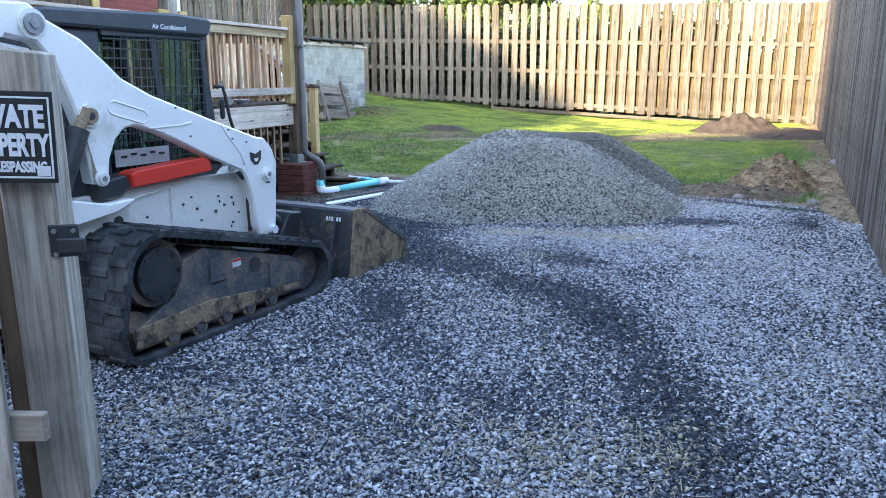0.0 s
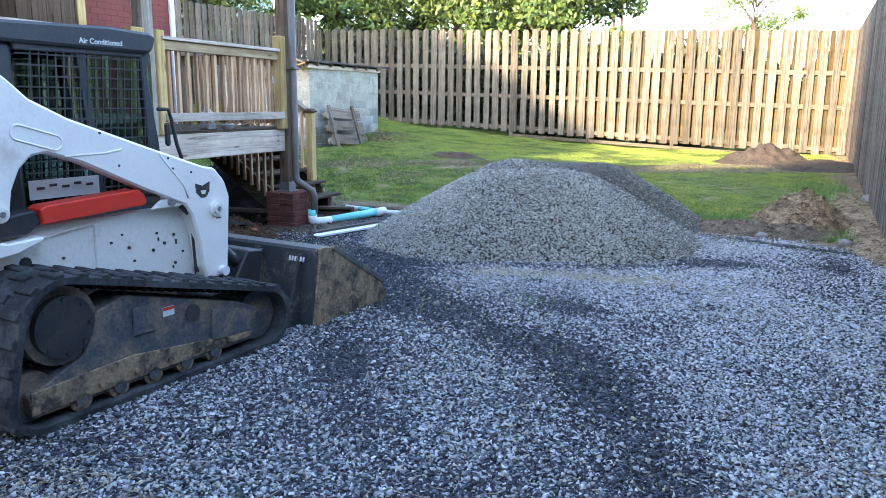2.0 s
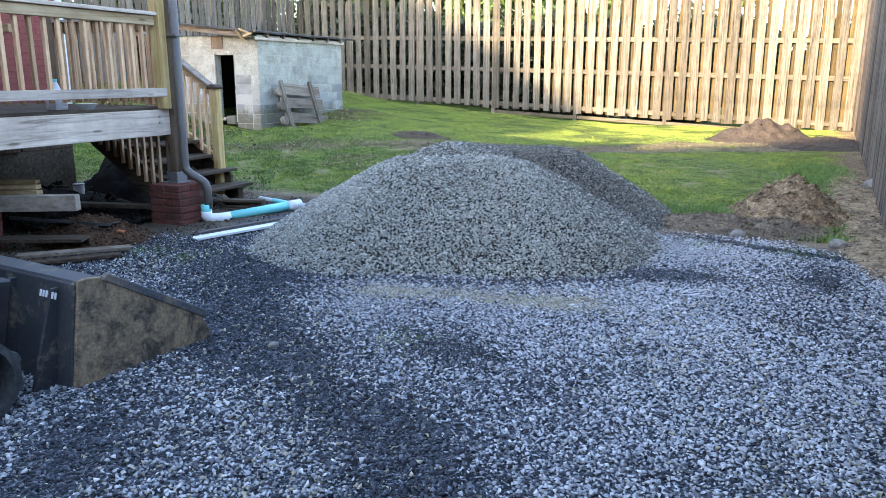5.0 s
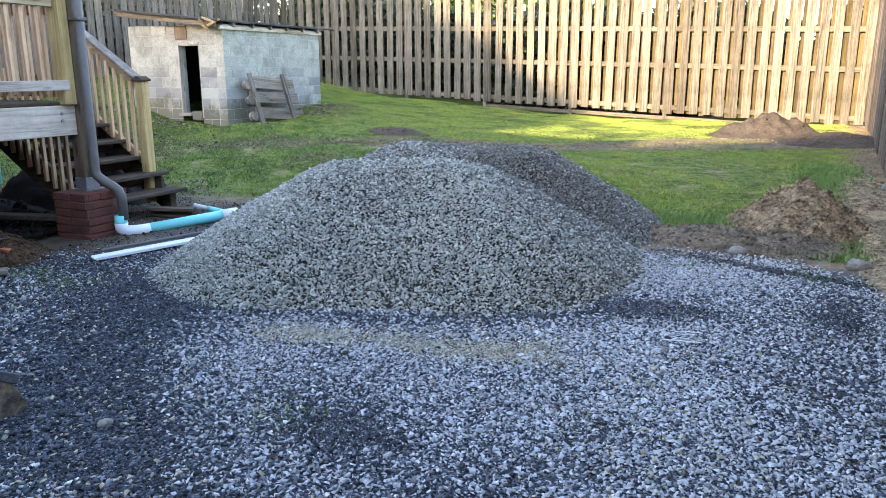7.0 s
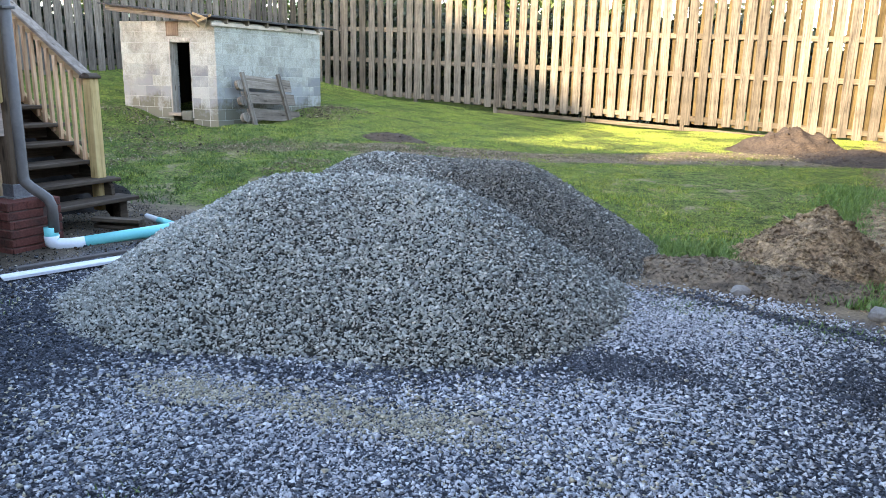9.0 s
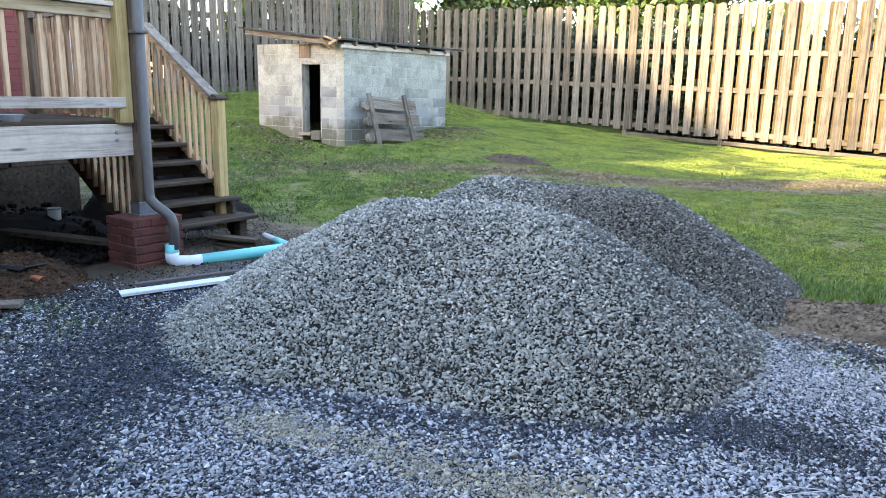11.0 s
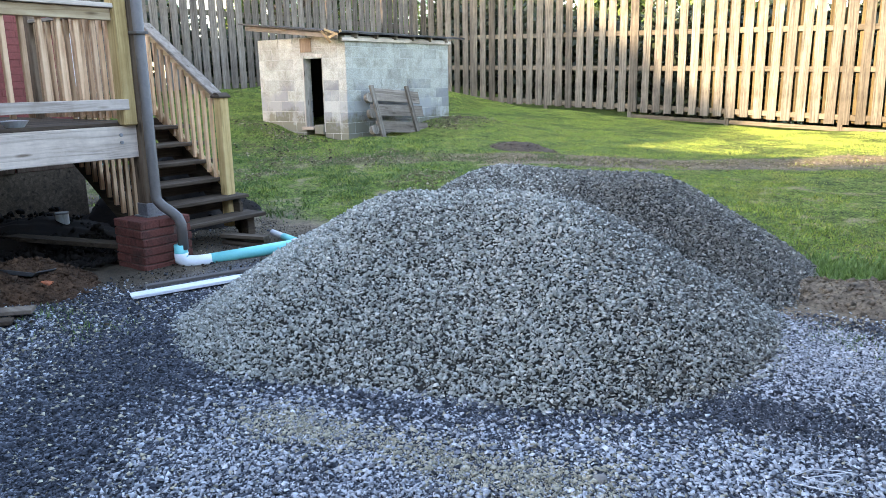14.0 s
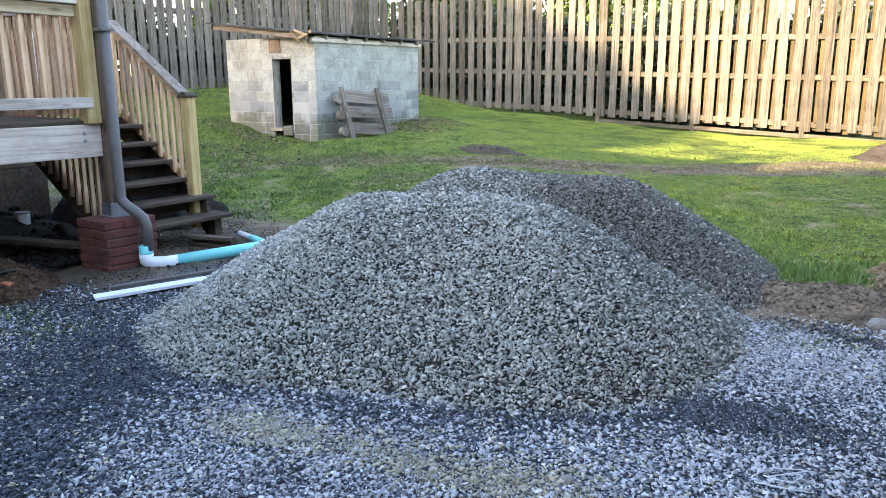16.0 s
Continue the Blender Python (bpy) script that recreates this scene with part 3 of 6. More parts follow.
        rows2.append([(x0, y, rz(x0) + 0.05 + rr.uniform(-0.012, 0.015)), (-W / 2, y + rr.uniform(-0.02, 0.02), rz(-W / 2) + 0.05), (x1, y, rz(x1) + 0.05)])
    vs = [[b2.verts.new(p) for p in row] for row in rows2]
    for a, c in zip(vs, vs[1:]):
        for i in range(2):
            b2.faces.new((a[i], a[i + 1], c[i + 1], c[i]))
    geom = bmesh.ops.extrude_face_region(b2, geom=b2.faces[:])
    bmesh.ops.translate(b2, vec=(0, 0, -0.03), verts=[v for v in geom["geom"] if isinstance(v, bmesh.types.BMVert)])
    bmesh.ops.recalc_face_normals(b2, faces=b2.faces)
    part("roofing", b2, M_ROOFING, s, "ragged dark roofing felt")
    part("fascia", beam((0.02, -0.2, rz(0) - 0.04), (-W - 0.1, -0.2, rz(-W) - 0.02), 0.03, 0.1), W_PALLET, s, "grey fascia board")
    part("eave_plate", beam((0.02, -0.1, rz(0) - 0.09), (0.02, D + 0.06, rz(0) - 0.07), 0.05, 0.07), W_GREY_Y, s, "pale wooden wall plate")
    for i in range(6):
        y = 0.25 + i * 0.58
        part("rafter_end", beam((0.11, y, rz(0) - 0.03), (-W - 0.1, y, rz(-W) - 0.03), 0.045, 0.09), W_GREY_X, s)
    for i, (dx, dy, a) in enumerate(((-0.05, -0.3, 20), (0.03, -0.27, -25), (-0.18, -0.3, 50))):
        part("splinter", box(-0.14, 0.14, -0.01, 0.01, -0.02, 0.02, 0.003), W_PINE_X, s, "splintered board end", m=pose(dx, dy, rz(0) + 0.03 - 0.04 * i, 10, a, 20))
    # floor and added wall linings coloured near-black for the shade indoors
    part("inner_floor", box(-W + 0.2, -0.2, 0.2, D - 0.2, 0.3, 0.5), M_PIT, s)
    part("shade_lining", box(-W + 0.194, -W + 0.24, 0.2, D - 0.2, 0.5, 2.3), M_PIT, s, "near-black lining standing in for shade inside the shed")
    part("shade_lining", box(-W + 0.25, -0.2, D - 0.24, D - 0.194, 0.5, 2.2), M_PIT, s)
    part("shade_lining", box(-0.24, -0.194, 0.2, D - 0.25, 0.5, 2.2), M_PIT, s)


shed()


def pallet():
    p = thing("pallet", "grey wooden pallet leaning on the block shed", "pallet", (-8.98, 15.02, 0.28))
    p.matrix_world = pose(-8.88, 15.0, 0.2, 0, -15, 0) @ pose(0, 0, 0, 0, 0, 90) @ pose(0, 0, 0, 0, 4, 0) @ Matrix.Diagonal((1.06, 1, 1.12, 1))
    # local: x along the wall, z up the lean, y away from it
    for i, z in enumerate((0.15, 0.43, 0.71, 0.99)):
        w = (0.105, 0.1, 0.1, 0.11)[i]
        part("slat", box(0.05 + 0.05 * (i % 2), 1.66 - 0.06 * i, -0.011, 0.011, z - w, z + w, 0.004), W_PALLET if i else M_MOSS, p, "" if i else "mossy green slat", m=pose(0, 0, 0, 0, (0, 0.8, -0.6, 0.5)[i], 0))
    part("stringer", box(-0.05, 0.05, -0.06, -0.013, 0, 1.16, 0.005), W_PALLET_Z, p, m=pose(0.24, 0, -0.02, 0, -6, 0))
    part("stringer", box(-0.05, 0.05, -0.06, -0.013, 0, 1.2, 0.005), W_PALLET_Z, p, m=pose(1.27, 0, -0.02, 0, -7, 0))
    for z in (0.4, 0.68, 0.96):
        part("notched_end", rod((0.03, -0.03, z - 0.04), (0.03, 0.05, z - 0.04), 0.085, 14), W_PALLET_Z, p)


M_MOSS = grime("mossy_wood", (0.26, 0.27, 0.1), (0.2, 0.18, 0.13), 0.9, scale=6, amount=(0.4, 0.7))
pallet()


# ---- porch: deck, stairs, pier ----
DX = -5.1


def deck():
    d = thing("deck", "raised wooden porch deck with railings and weathered rim board", "deck", (DX - 0.05, 7.79, 0))
    part("rim_board", box(-0.04, 0, -2.26, 0, 0.91, 1.17, 0.004), W_GREY_Y, d, "weathered pale rim board")
    part("rim_board", box(-0.04, 0, -5.6, -2.265, 0.91, 1.17, 0.004), W_GREY_Y, d)
    part("end_joist", box(-2.45, -0.042, -0.04, 0, 0.93, 1.165, 0.004), W_GREY_X, d)
    for i in range(18):
        x = -0.02 - i * 0.14
        part("deck_board", box(x - 0.134, x, -5.6, 0.03, 1.172, 1.2, 0.004), W_DARK_Y, d, "dark brown deck board")
    for i in range(5):
        part("joist", box(-2.45, -0.05, -1.0 - i * 0.95, -0.96 - i * 0.95, 0.95, 1.168), W_DARK_X, d)
    # rail posts and porch posts
    part("porch_post", box(-0.09, 0.04, -0.06, 0.075, 0.42, 2.97, 0.006), W_BROWN_Z, d, "brown square porch post")
    part("rail_post", box(-0.05, 0.065, -0.19, -0.075, 1.175, 2.27, 0.01), W_PINE_Z, d, "yellow pine rail post with bevelled top")
    part("post_base", box(-0.096, 0.046, -0.066, 0.081, 0.415, 0.52, 0.004), M_ZINC, d, "galvanised post base bracket")
    part("post_base_plate", box(-0.12, 0.07, -0.09, 0.105, 0.405, 0.415), M_ZINC, d)
    part("porch_post", box(-0.12, 0.012, -2.28, -2.14, 1.172, 2.97, 0.006), W_GREY_Z, d, "pale weathered porch post")
    for y0, y1 in ((-2.135, -2.03), (-2.44, -2.285)):
        part("rail_post", box(-0.06, 0.04, y0, y1, 1.172, 2.17, 0.01), W_PINE_Z, d, "yellow pine post side board")
    bal = mesh_of("baluster", box(-0.018, 0.018, -0.018, 0.018, 0, 0.84, 0.003), W_BAL)
    for y0, y1 in ((-2.08, -0.192), (-5.5, -2.44)):
        part("top_rail", box(-0.03, 0.03, y0, y1, 1.99, 2.08, 0.004), W_PINE_Y, d, "pale pine top rail")
        part("rail_cap", box(-0.075, 0.06, y0, y1 + 0.02, 2.084, 2.118, 0.004), W_GREY_Y, d, "grey flat rail cap")
        part("bottom_rail", box(0.038, 0.076, y0, y1 + 0.05, 1.3, 1.385, 0.004), W_GREY_Y, d, "weathered pale bottom rail")
        k = int((y1 - y0) / 0.131)
        for i in range(1, k):
            part("baluster", bal, W_BAL, d, m=pose(-0.022, y0 + i * (y1 - y0) / k, 1.27, 0, random.uniform(-0.5, 0.5), random.uniform(-4, 4)))
    # railing on the house side of the stair well
    # railing across the deck's end, beside the stair well
    part("top_rail", box(-1.56, -0.1, -0.03, 0.01, 1.95, 2.06, 0.004), W_PINE_X, d)
    part("rail_cap", box(-1.56, -0.1, -0.07, 0.05, 2.064, 2.094, 0.004), W_GREY_X, d)
    part("bottom_rail", box(-1.56, -0.1, -0.03, 0.01, 1.24, 1.32, 0.004), W_PINE_X, d)
    for i in range(13):
        part("baluster", bal, W_BAL, d, m=pose(-1.45 + i * 0.105, -0.052, 1.22, 0, random.uniform(-0.6, 0.6), random.uniform(-4, 4)))
    part("rail_post", box(-1.67, -1.56, -0.07, 0.04, 1.175, 2.25, 0.01), W_BROWN_Z, d, "brown post at the stair head")
    part("top_rail", box(-2.45, -2.3, -0.03, 0.03, 1.99, 2.08, 0.004), W_PINE_X, d)
    # bolts of the rim board
    for y, z in ((-2.2, 1.12), (-2.2, 0.97), (-2.34, 1.12), (-2.34, 0.97), (-0.2, 1.1), (-0.2, 1.04)):
        part("bolt", rod((0, y, z), (0.012, y, z), 0.014, 10), M_ZINC, d)
    # inner supports below
    part("support_post", box(-0.2, -0.06, -2.3, -2.15, 0.0, 0.905, 0.006), W_GREY_Z, d)
    part("support_post", box(-2.3, -2.2, -0.9, -0.8, 0.0, 0.94, 0.006), W_PINE_Z, d)


deck()


def stairs():
    """Go down towards +x in the notch beyond the deck's end."""
    s = thing("stairs", "wooden porch stairs with dark treads and a pine railing", "stairs", (DX - 0.08, 7.9, 0))
    rise, run, k = 0.178, 0.213, 6
    z0 = 0.25
    for i in range(k):
        x1 = 0.02 - i * run
        z = z0 + i * (1.17 - z0) / (k - 0.5)
        part("tread", box(x1 - 0.29, x1, 0.02 if i else 0.1, 1.12 if i else 1.14, z - 0.036, z, 0.006), W_DARK_Y, s, "dark worn tread")
        if i:
            part("riser_block", box(x1 - 0.27, x1 - 0.23, 0.05, 1.05, z - 0.15, z - 0.04, 0.003), W_DARK_Y, s)
    for y in (-0.045, 1.0):
        pts = [(-0.2, 0.05), (-0.2, 0.34), (-1.36, 1.15), (-1.6, 1.15), (-1.6, 0.98), (-0.22, 0.03)]
        part("stringer", prism(pts, y, y + 0.04, "y", 0.004), W_DARK_X, s, "dark sloping stringer")
    part("newel_post", box(-0.40, -0.30, 0.94, 1.04, 0.1, 1.36, 0.005), W_PINE_Z, s, "yellow pine newel post")
    cap = box(-0.42, -0.28, 0.92, 1.06, 1.36, 1.385, 0.005)
    cap = prism([(-0.41, 1.385), (-0.29, 1.385), (-0.33, 1.41), (-0.37, 1.41)], 0.93, 1.05, "y", 0, cap)
    part("newel_cap", cap, W_DARK_Y, s, "dark bevelled post cap")
    slope = (1.97 - 1.33) / (1.35 - 0.38)
    part("hand_rail", beam((-0.38, 0.99, 1.31), (-1.5, 0.99, 1.31 + slope * 1.12), 0.045, 0.09), W_PINE_X, s, "pine hand rail")
    part("hand_rail_cap", beam((-0.38, 0.99, 1.375), (-1.5, 0.99, 1.375 + slope * 1.12), 0.12, 0.032), W_GREY_X, s, "grey hand rail cap")
    part("lower_rail", beam((-0.38, 0.99, 0.52), (-1.5, 0.99, 0.52 + slope * 1.12), 0.045, 0.085), W_PINE_X, s)
    bal = mesh_of("baluster", box(-0.017, 0.017, -0.017, 0.017, 0, 0.80, 0.003), W_BAL)
    for i in range(10):
        x = -0.47 - i * 0.105
        part("baluster", bal, W_BAL, s, m=pose(x, 0.955, 0.5 + slope * (-x - 0.38)))
    # near side: balusters fixed to the outside of the stringer
    bal2 = mesh_of("baluster", box(-0.017, 0.017, -0.017, 0.017, 0, 0.8, 0.003), W_BAL)
    for i in range(9):
        x = -0.26 - i * 0.105
        part("baluster", bal2, W_BAL, s, m=pose(x, -0.066, 0.25 + 0.6 * (-x - 0.26)))
    for y in (0.22, 1.0):
        part("foot_block", box(-0.26, -0.1, y, y + 0.09, -0.02, 0.212, 0.006), W_DARK_Y, s, "short block under the lowest tread")


stairs()


def pier():
    p = thing("brick_pier", "red brick pier carrying the porch post", "brick pier", (DX - 0.02, 7.77, 0))
    h = 0.405
    part("mortar", box(-0.19, 0.19, -0.22, 0.22, -0.05, h - 0.006), M_BRICKWALL_MORTAR, p)
    long_b = mesh_of("brick", box(-0.098, 0.098, -0.05, 0.05, -0.031, 0.031, 0.005), M_BRICK)
    for r in range(6):
        z = -0.03 + 0.073 * (r + 0.5)
        for sx in (-1, 1):
            for i in range(2 + r % 2):
                y = -0.13 + i * 0.13 + (0.03 if r % 2 else -0.03)
                part("brick", long_b, M_BRICK, p, m=pose(sx * (0.152 + random.uniform(-0.007, 0.008)), max(-0.13, min(0.13, y)), z, 0, 0, 90 + random.uniform(-2.4, 2.4)))
        for sy in (-1, 1):
            for i in range(2):
                part("brick", long_b, M_BRICK, p, m=pose(-0.1 + 0.2 * i, sy * (0.182 + random.uniform(-0.007, 0.008)), z, 0, 0, random.uniform(-2.4, 2.4)))
    part("cap_slab", box(-0.2, 0.2, -0.23, 0.23, h - 0.006, h, 0.004), M_BRICK, p)


pier()


def downspout():
    d = thing("downspout", "brown metal downspout on the porch post", "downspout", (DX + 0.07, 7.77, 0))
    path = [(0, 0, 2.97), (0, 0, 0.60), (0.01, 0.0, 0.55), (0.06, 0.02, 0.50), (0.13, 0.045, 0.455), (0.19, 0.065, 0.41), (0.21, 0.075, 0.35), (0.21, 0.075, 0.14)]
    part("pipe", tube(path, 0.044, 10), M_SPOUT, d, smooth=True)
    for z in (1.9,):
        part("bracket", box(-0.06, 0.052, -0.055, 0.05, z - 0.012, z + 0.012, 0.003), M_SPOUT, d)
    q = thing("drain_pipe", "teal and white plastic drain pipe on the ground", "drain pipe", (DX + 0.26, 7.83, -0.02))
    part("riser", tube([(0, 0, 0.06), (0, 0, 0.2)], 0.056, 16), M_TEAL, q, "teal riser", True)
    part("elbow", tube([(0, 0, 0.13), (0.0, 0.0, 0.075), (0.03, 0.03, 0.045), (0.09, 0.1, 0.04), (0.15, 0.19, 0.045)], 0.06, 16), M_PVC, q, "white plastic elbow", True)
    part("run", tube([(0.1, 0.16, 0.045), (0.46, 0.95, 0.085)], 0.052, 16), M_TEAL, q, "teal pipe run", True)
    part("tee", tube([(0.42, 0.86, 0.08), (0.49, 1.01, 0.085)], 0.058, 16), M_PVC, q, "white coupling", True)
    part("branch", tube([(0.46, 0.95, 0.08), (-0.2, 1.17, 0.08)], 0.03, 12), M_PVC, q, "white branch pipe", True)
    part("branch_sleeve", tube([(0.3, 1.003, 0.08), (0.06, 1.083, 0.08)], 0.035, 12), M_TEAL, q, "", True)
    part("branch", tube([(0.46, 0.95, 0.08), (1.0, 1.0, 0.08)], 0.03, 12), M_PVC, q, "white branch pipe", True)


downspout()


# ---- the house beside the porch ----
def house():
    h = thing("house", "red brick house wall behind the porch", "house", (-7.6, 8.55, 0))
    part("wall", box(-6.0, -0.012, -15, 0, 0, 2.95), M_BRICKW_JOINT, h, "dark red brick wall")
    # bricks of the part that the porch shows
    bm = mesh_of("brick", box(-0.012, 0.0, -0.101, 0.101, -0.031, 0.031, 0.003), M_BRICKW)
    for r in range(40):
        z = 0.05 + r * 0.073
        if z > 3.0:
            break
        for i in range(7):
            y = -0.11 - i * 0.212 - (0.106 if r % 2 else 0)
            if y > -1.5 and z > 0.98:
                part("brick", bm, M_BRICKW, h, m=pose(-0.009 + random.uniform(-0.001, 0.001), y, z))
    part("corner_trim", box(-0.08, 0.03, -0.02, 0.06, 1.0, 3.4, 0.006), M_WHITE_DIRTY, h, "pale corner trim")
    part("door_frame", box(0.0, 0.05, -1.62, -1.5, 1.2, 3.2, 0.005), W_PINE_Z, h, "pine door frame")
    for i in range(7):
        part("plank", box(0.002, 0.028, -1.64 - (i + 1) * 0.2, -1.645 - i * 0.2, 1.2, 3.2, 0.004), W_DOOR, h, "brown vertical plank")
    part("porch_roof", box(-0.2, 3.0, -9.0, -2.3, 2.98, 3.14, 0.01), W_GREY_Y, h, "porch roof boards")
    part("foundation_plank", box(0.01, 0.05, -1.5, -0.75, 0.62, 0.95, 0.004), W_DOOR, h)
    # lowest panel is added; its dark colour imitates the shade under the deck
    part("foundation_board", box(0.004, 0.03, -3.4, -0.01, 0.0, 0.62, 0.004), W_DARK_X, h, "added dark panel standing in for shade on the foundation")
    part("foundation_board", box(0.004, 0.034, -3.4, -1.55, 0.624, 0.97, 0.004), W_DOOR, h, "brown foundation boarding")
    part("foundation_board", box(0.004, 0.034, -0.72, -0.01, 0.624, 0.97, 0.004), W_DOOR, h, "brown foundation boarding")


M_BRICKW = grime("painted_red_brick", (0.3, 0.088, 0.075), (0.24, 0.075, 0.066), 0.85, scale=3, grain=0.12)
M_BRICKW_JOINT = grime("painted_joint", (0.27, 0.082, 0.07), (0.21, 0.07, 0.062), 0.9)
house()


# unseen house added across the lane behind, to shade the drive and right fence
nb = thing("added_shade_house", "unseen pale house added behind the gate to shade the drive", "house", (-5.4, -11, -0.3), 0)
part("wall", prism([(-16, 0), (14, 0), (14, 10.9), (-16, 4.35)], -8, 0, "y"), M_MORTAR, nb)
part("added_shade_storey", box(0.55, 14.2, -7.8, -0.1, 6.9, 12.0, 0.02), M_MORTAR, nb, "added upper block that shades the grey fence")
part("roof", prism([(-16.4, 4.3), (14.4, 11.0), (14.4, 11.2), (-16.4, 4.5)], -8.4, 0.3, "y"), M_ROOFING, nb, "dark single-pitch roof of the added house")


# ---- the gravel heap ----
def heap_z(x, y):
    """Two tipped loads that run into each other, with flattened tops."""
    def load(ax, ay, bx, by, top, flat, slope):
        t = np.clip(((x - ax) * (bx - ax) + (y - ay) * (by - ay)) / ((bx - ax) ** 2 + (by - ay) ** 2), 0, 1)
        d = np.hypot(x - ax - t * (bx - ax), y - ay - t * (by - ay))
        q = (d - flat) * 9
        return top - slope * np.logaddexp(0, q) / 9
    a = load(-2.5, 8.0, -1.7, 8.3, 0.79, 0.22, 0.64)
    b2 = load(-2.78, 9.78, -1.72, 9.85, 0.75, 0.2, 0.62)
    z = np.maximum(a, b2) + 0.022 * wavy(x, y, 11, 3.0) + 0.01 * wavy(x, y, 12, 9.0)
    return z + ground_z(x, y)


xs = np.arange(-4.6, 0.6, 0.04)
ys = np.arange(5.9, 11.8, 0.04)
heap = thing("gravel_heap", "large heap of crushed grey gravel on the drive", "gravel heap", (0, 0, 0))


def heap_base(x, y):
    return np.maximum(heap_z(x, y), ground_z(x, y) - 0.12)


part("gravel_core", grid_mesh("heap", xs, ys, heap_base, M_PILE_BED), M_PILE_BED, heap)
k = 285000
p = np.stack([rng.uniform(-4.5, 0.4, k), rng.uniform(6.2, 11.8, k)], -1)
hz = heap_z(p[:, 0], p[:, 1])
keep = (p[:, 1] < 10.6) & (hz > ground_z(p[:, 0], p[:, 1]) - 0.01 + rng.normal(0, 0.02, k))
p, hz = p[keep], np.maximum(hz[keep], ground_z(p[keep][:, 0], p[keep][:, 1]))
size = rng.uniform(0.0135, 0.0235, len(p)) * rng.choice([0.7, 1.0, 1.35], len(p), p=[0.3, 0.55, 0.15])
damp = 0.12 + 0.5 * ease(p[:, 0] * 0.75 + p[:, 1] * 0.55, 3.2, 3.9) + 0.45 * ease(p[:, 1], 9.0, 9.4) + 0.15 * wavy(p[:, 0], p[:, 1], 14, 2.5)
which = (rng.random(len(p)) < damp).astype(int)
hs = part("loose_gravel", rough_stones("heap_stones", np.column_stack([p, hz + size * rng.uniform(-0.15, 0.75, len(p))]), size, M_PILE, 0.42, (M_PILE_DARK,), which, 0.65, False), M_PILE, heap)
hs["kind"] = "stuff"

# ---- loose gravel of the drive, with ruts, pale and sandy patches ----
def near_line(x, y, pts, width):
    best = np.full(x.shape, 9.0)
    for (ax, ay), (bx, by) in zip(pts, pts[1:]):
        t = np.clip(((x - ax) * (bx - ax) + (y - ay) * (by - ay)) / ((bx - ax) ** 2 + (by - ay) ** 2), 0, 1)
        best = np.minimum(best, np.hypot(x - ax - t * (bx - ax), y - ay - t * (by - ay)))
    return np.exp(-(best / width) ** 2)


def near_spot(x, y, cx, cy, rx, ry):
    return np.exp(-(((x - cx) / rx) ** 2 + ((y - cy) / ry) ** 2))


k = 345000
py_ = np.where(rng.random(k) < 0.04, rng.uniform(-1.2, 0.8, k), 0.8 + 9.0 * rng.random(k) ** 1.1)
px_ = rng.uniform(-5.0, 1.9, k)
ok = (py_ < drive_edge(px_) + rng.normal(0, 0.12, k)) & (px_ > -4.75 + rng.normal(0, 0.15, k)) & (px_ < 1.62 + 0.058 * (py_ - 8.3) + 0.1)
ok &= (heap_z(px_, py_) < ground_z(px_, py_) + 0.03) & ((px_ > -3.5) | (py_ > 4.0) | (rng.random(k) < 0.25))
px_, py_ = px_[ok], py_[ok]
dark = 0.22 + 0.16 * wavy(px_, py_, 15, 1.7) + 0.12 * wavy(px_, py_, 16, 4.5)
dark += 0.75 * near_line(px_, py_, [(-2.3, 5.25), (-1.55, 4.75), (-0.75, 4.3), (-0.12, 3.35), (0.14, 2.5), (0.25, 1.8)], 0.26) + 0.38 * near_line(px_, py_, [(-2.2, 4.1), (-2.0, 3.7), (-1.5, 3.05), (-1.0, 2.7), (-0.5, 2.3)], 0.2)
dark += 0.4 * near_line(px_, py_, [(-2.3, 2.2), (-2.0, 3.2), (-1.85, 3.96), (-1.9, 4.9)], 0.34) + 0.4 * near_line(px_, py_, [(-2.05, 5.0), (-2.9, 6.2), (-4.0, 6.9)], 0.5)
dark += 1.0 * near_spot(px_, py_, -0.94, 5.35, 0.2, 0.13) + 0.8 * near_spot(px_, py_, 1.03, 7.9, 0.2, 0.42) + (0.62 + 0.35 * wavy(px_, py_, 19, 4.0)) * near_line(px_, py_, [(-3.0, 6.75), (-2.2, 6.6), (-1.6, 6.62), (-1.1, 6.92), (-0.6, 7.25), (0.0, 7.6)], 0.15) + 0.5 * near_spot(px_, py_, 0.01, 5.8, 0.12, 0.1)
pale = 0.36 - 0.2 * wavy(px_, py_, 15, 1.7) + 0.12 * wavy(px_, py_, 17, 3.1) + 0.3 * ease(px_, -1.4, 0.2) + 0.35 * ease(px_, -1.6, -0.2) * ease(py_, 3.5, 5.0)
pale += 0.5 * near_spot(px_, py_, 0.15, 8.35, 0.4, 0.4) + 0.35 * near_line(px_, py_, [(-1.6, 4.85), (-1.0, 5.15), (0.3, 6.1)], 0.3) + 0.35 * near_spot(px_, py_, 0.3, 7.2, 0.45, 0.2) + 0.3 * near_spot(px_, py_, -1.0, 2.4, 0.4, 0.8)
tan = 0.05 + 0.05 * wavy(px_, py_, 18, 2.0) + 0.75 * near_spot(px_, py_, -1.75, 6.25, 0.28, 0.16) + 0.6 * near_line(px_, py_, [(-1.34, 6.38), (-0.89, 6.42), (-0.52, 6.64)], 0.14) + 0.35 * near_spot(px_, py_, -0.44, 2.05, 0.2, 0.2) + 0.35 * near_spot(px_, py_, 0.05, 2.25, 0.2, 0.25)
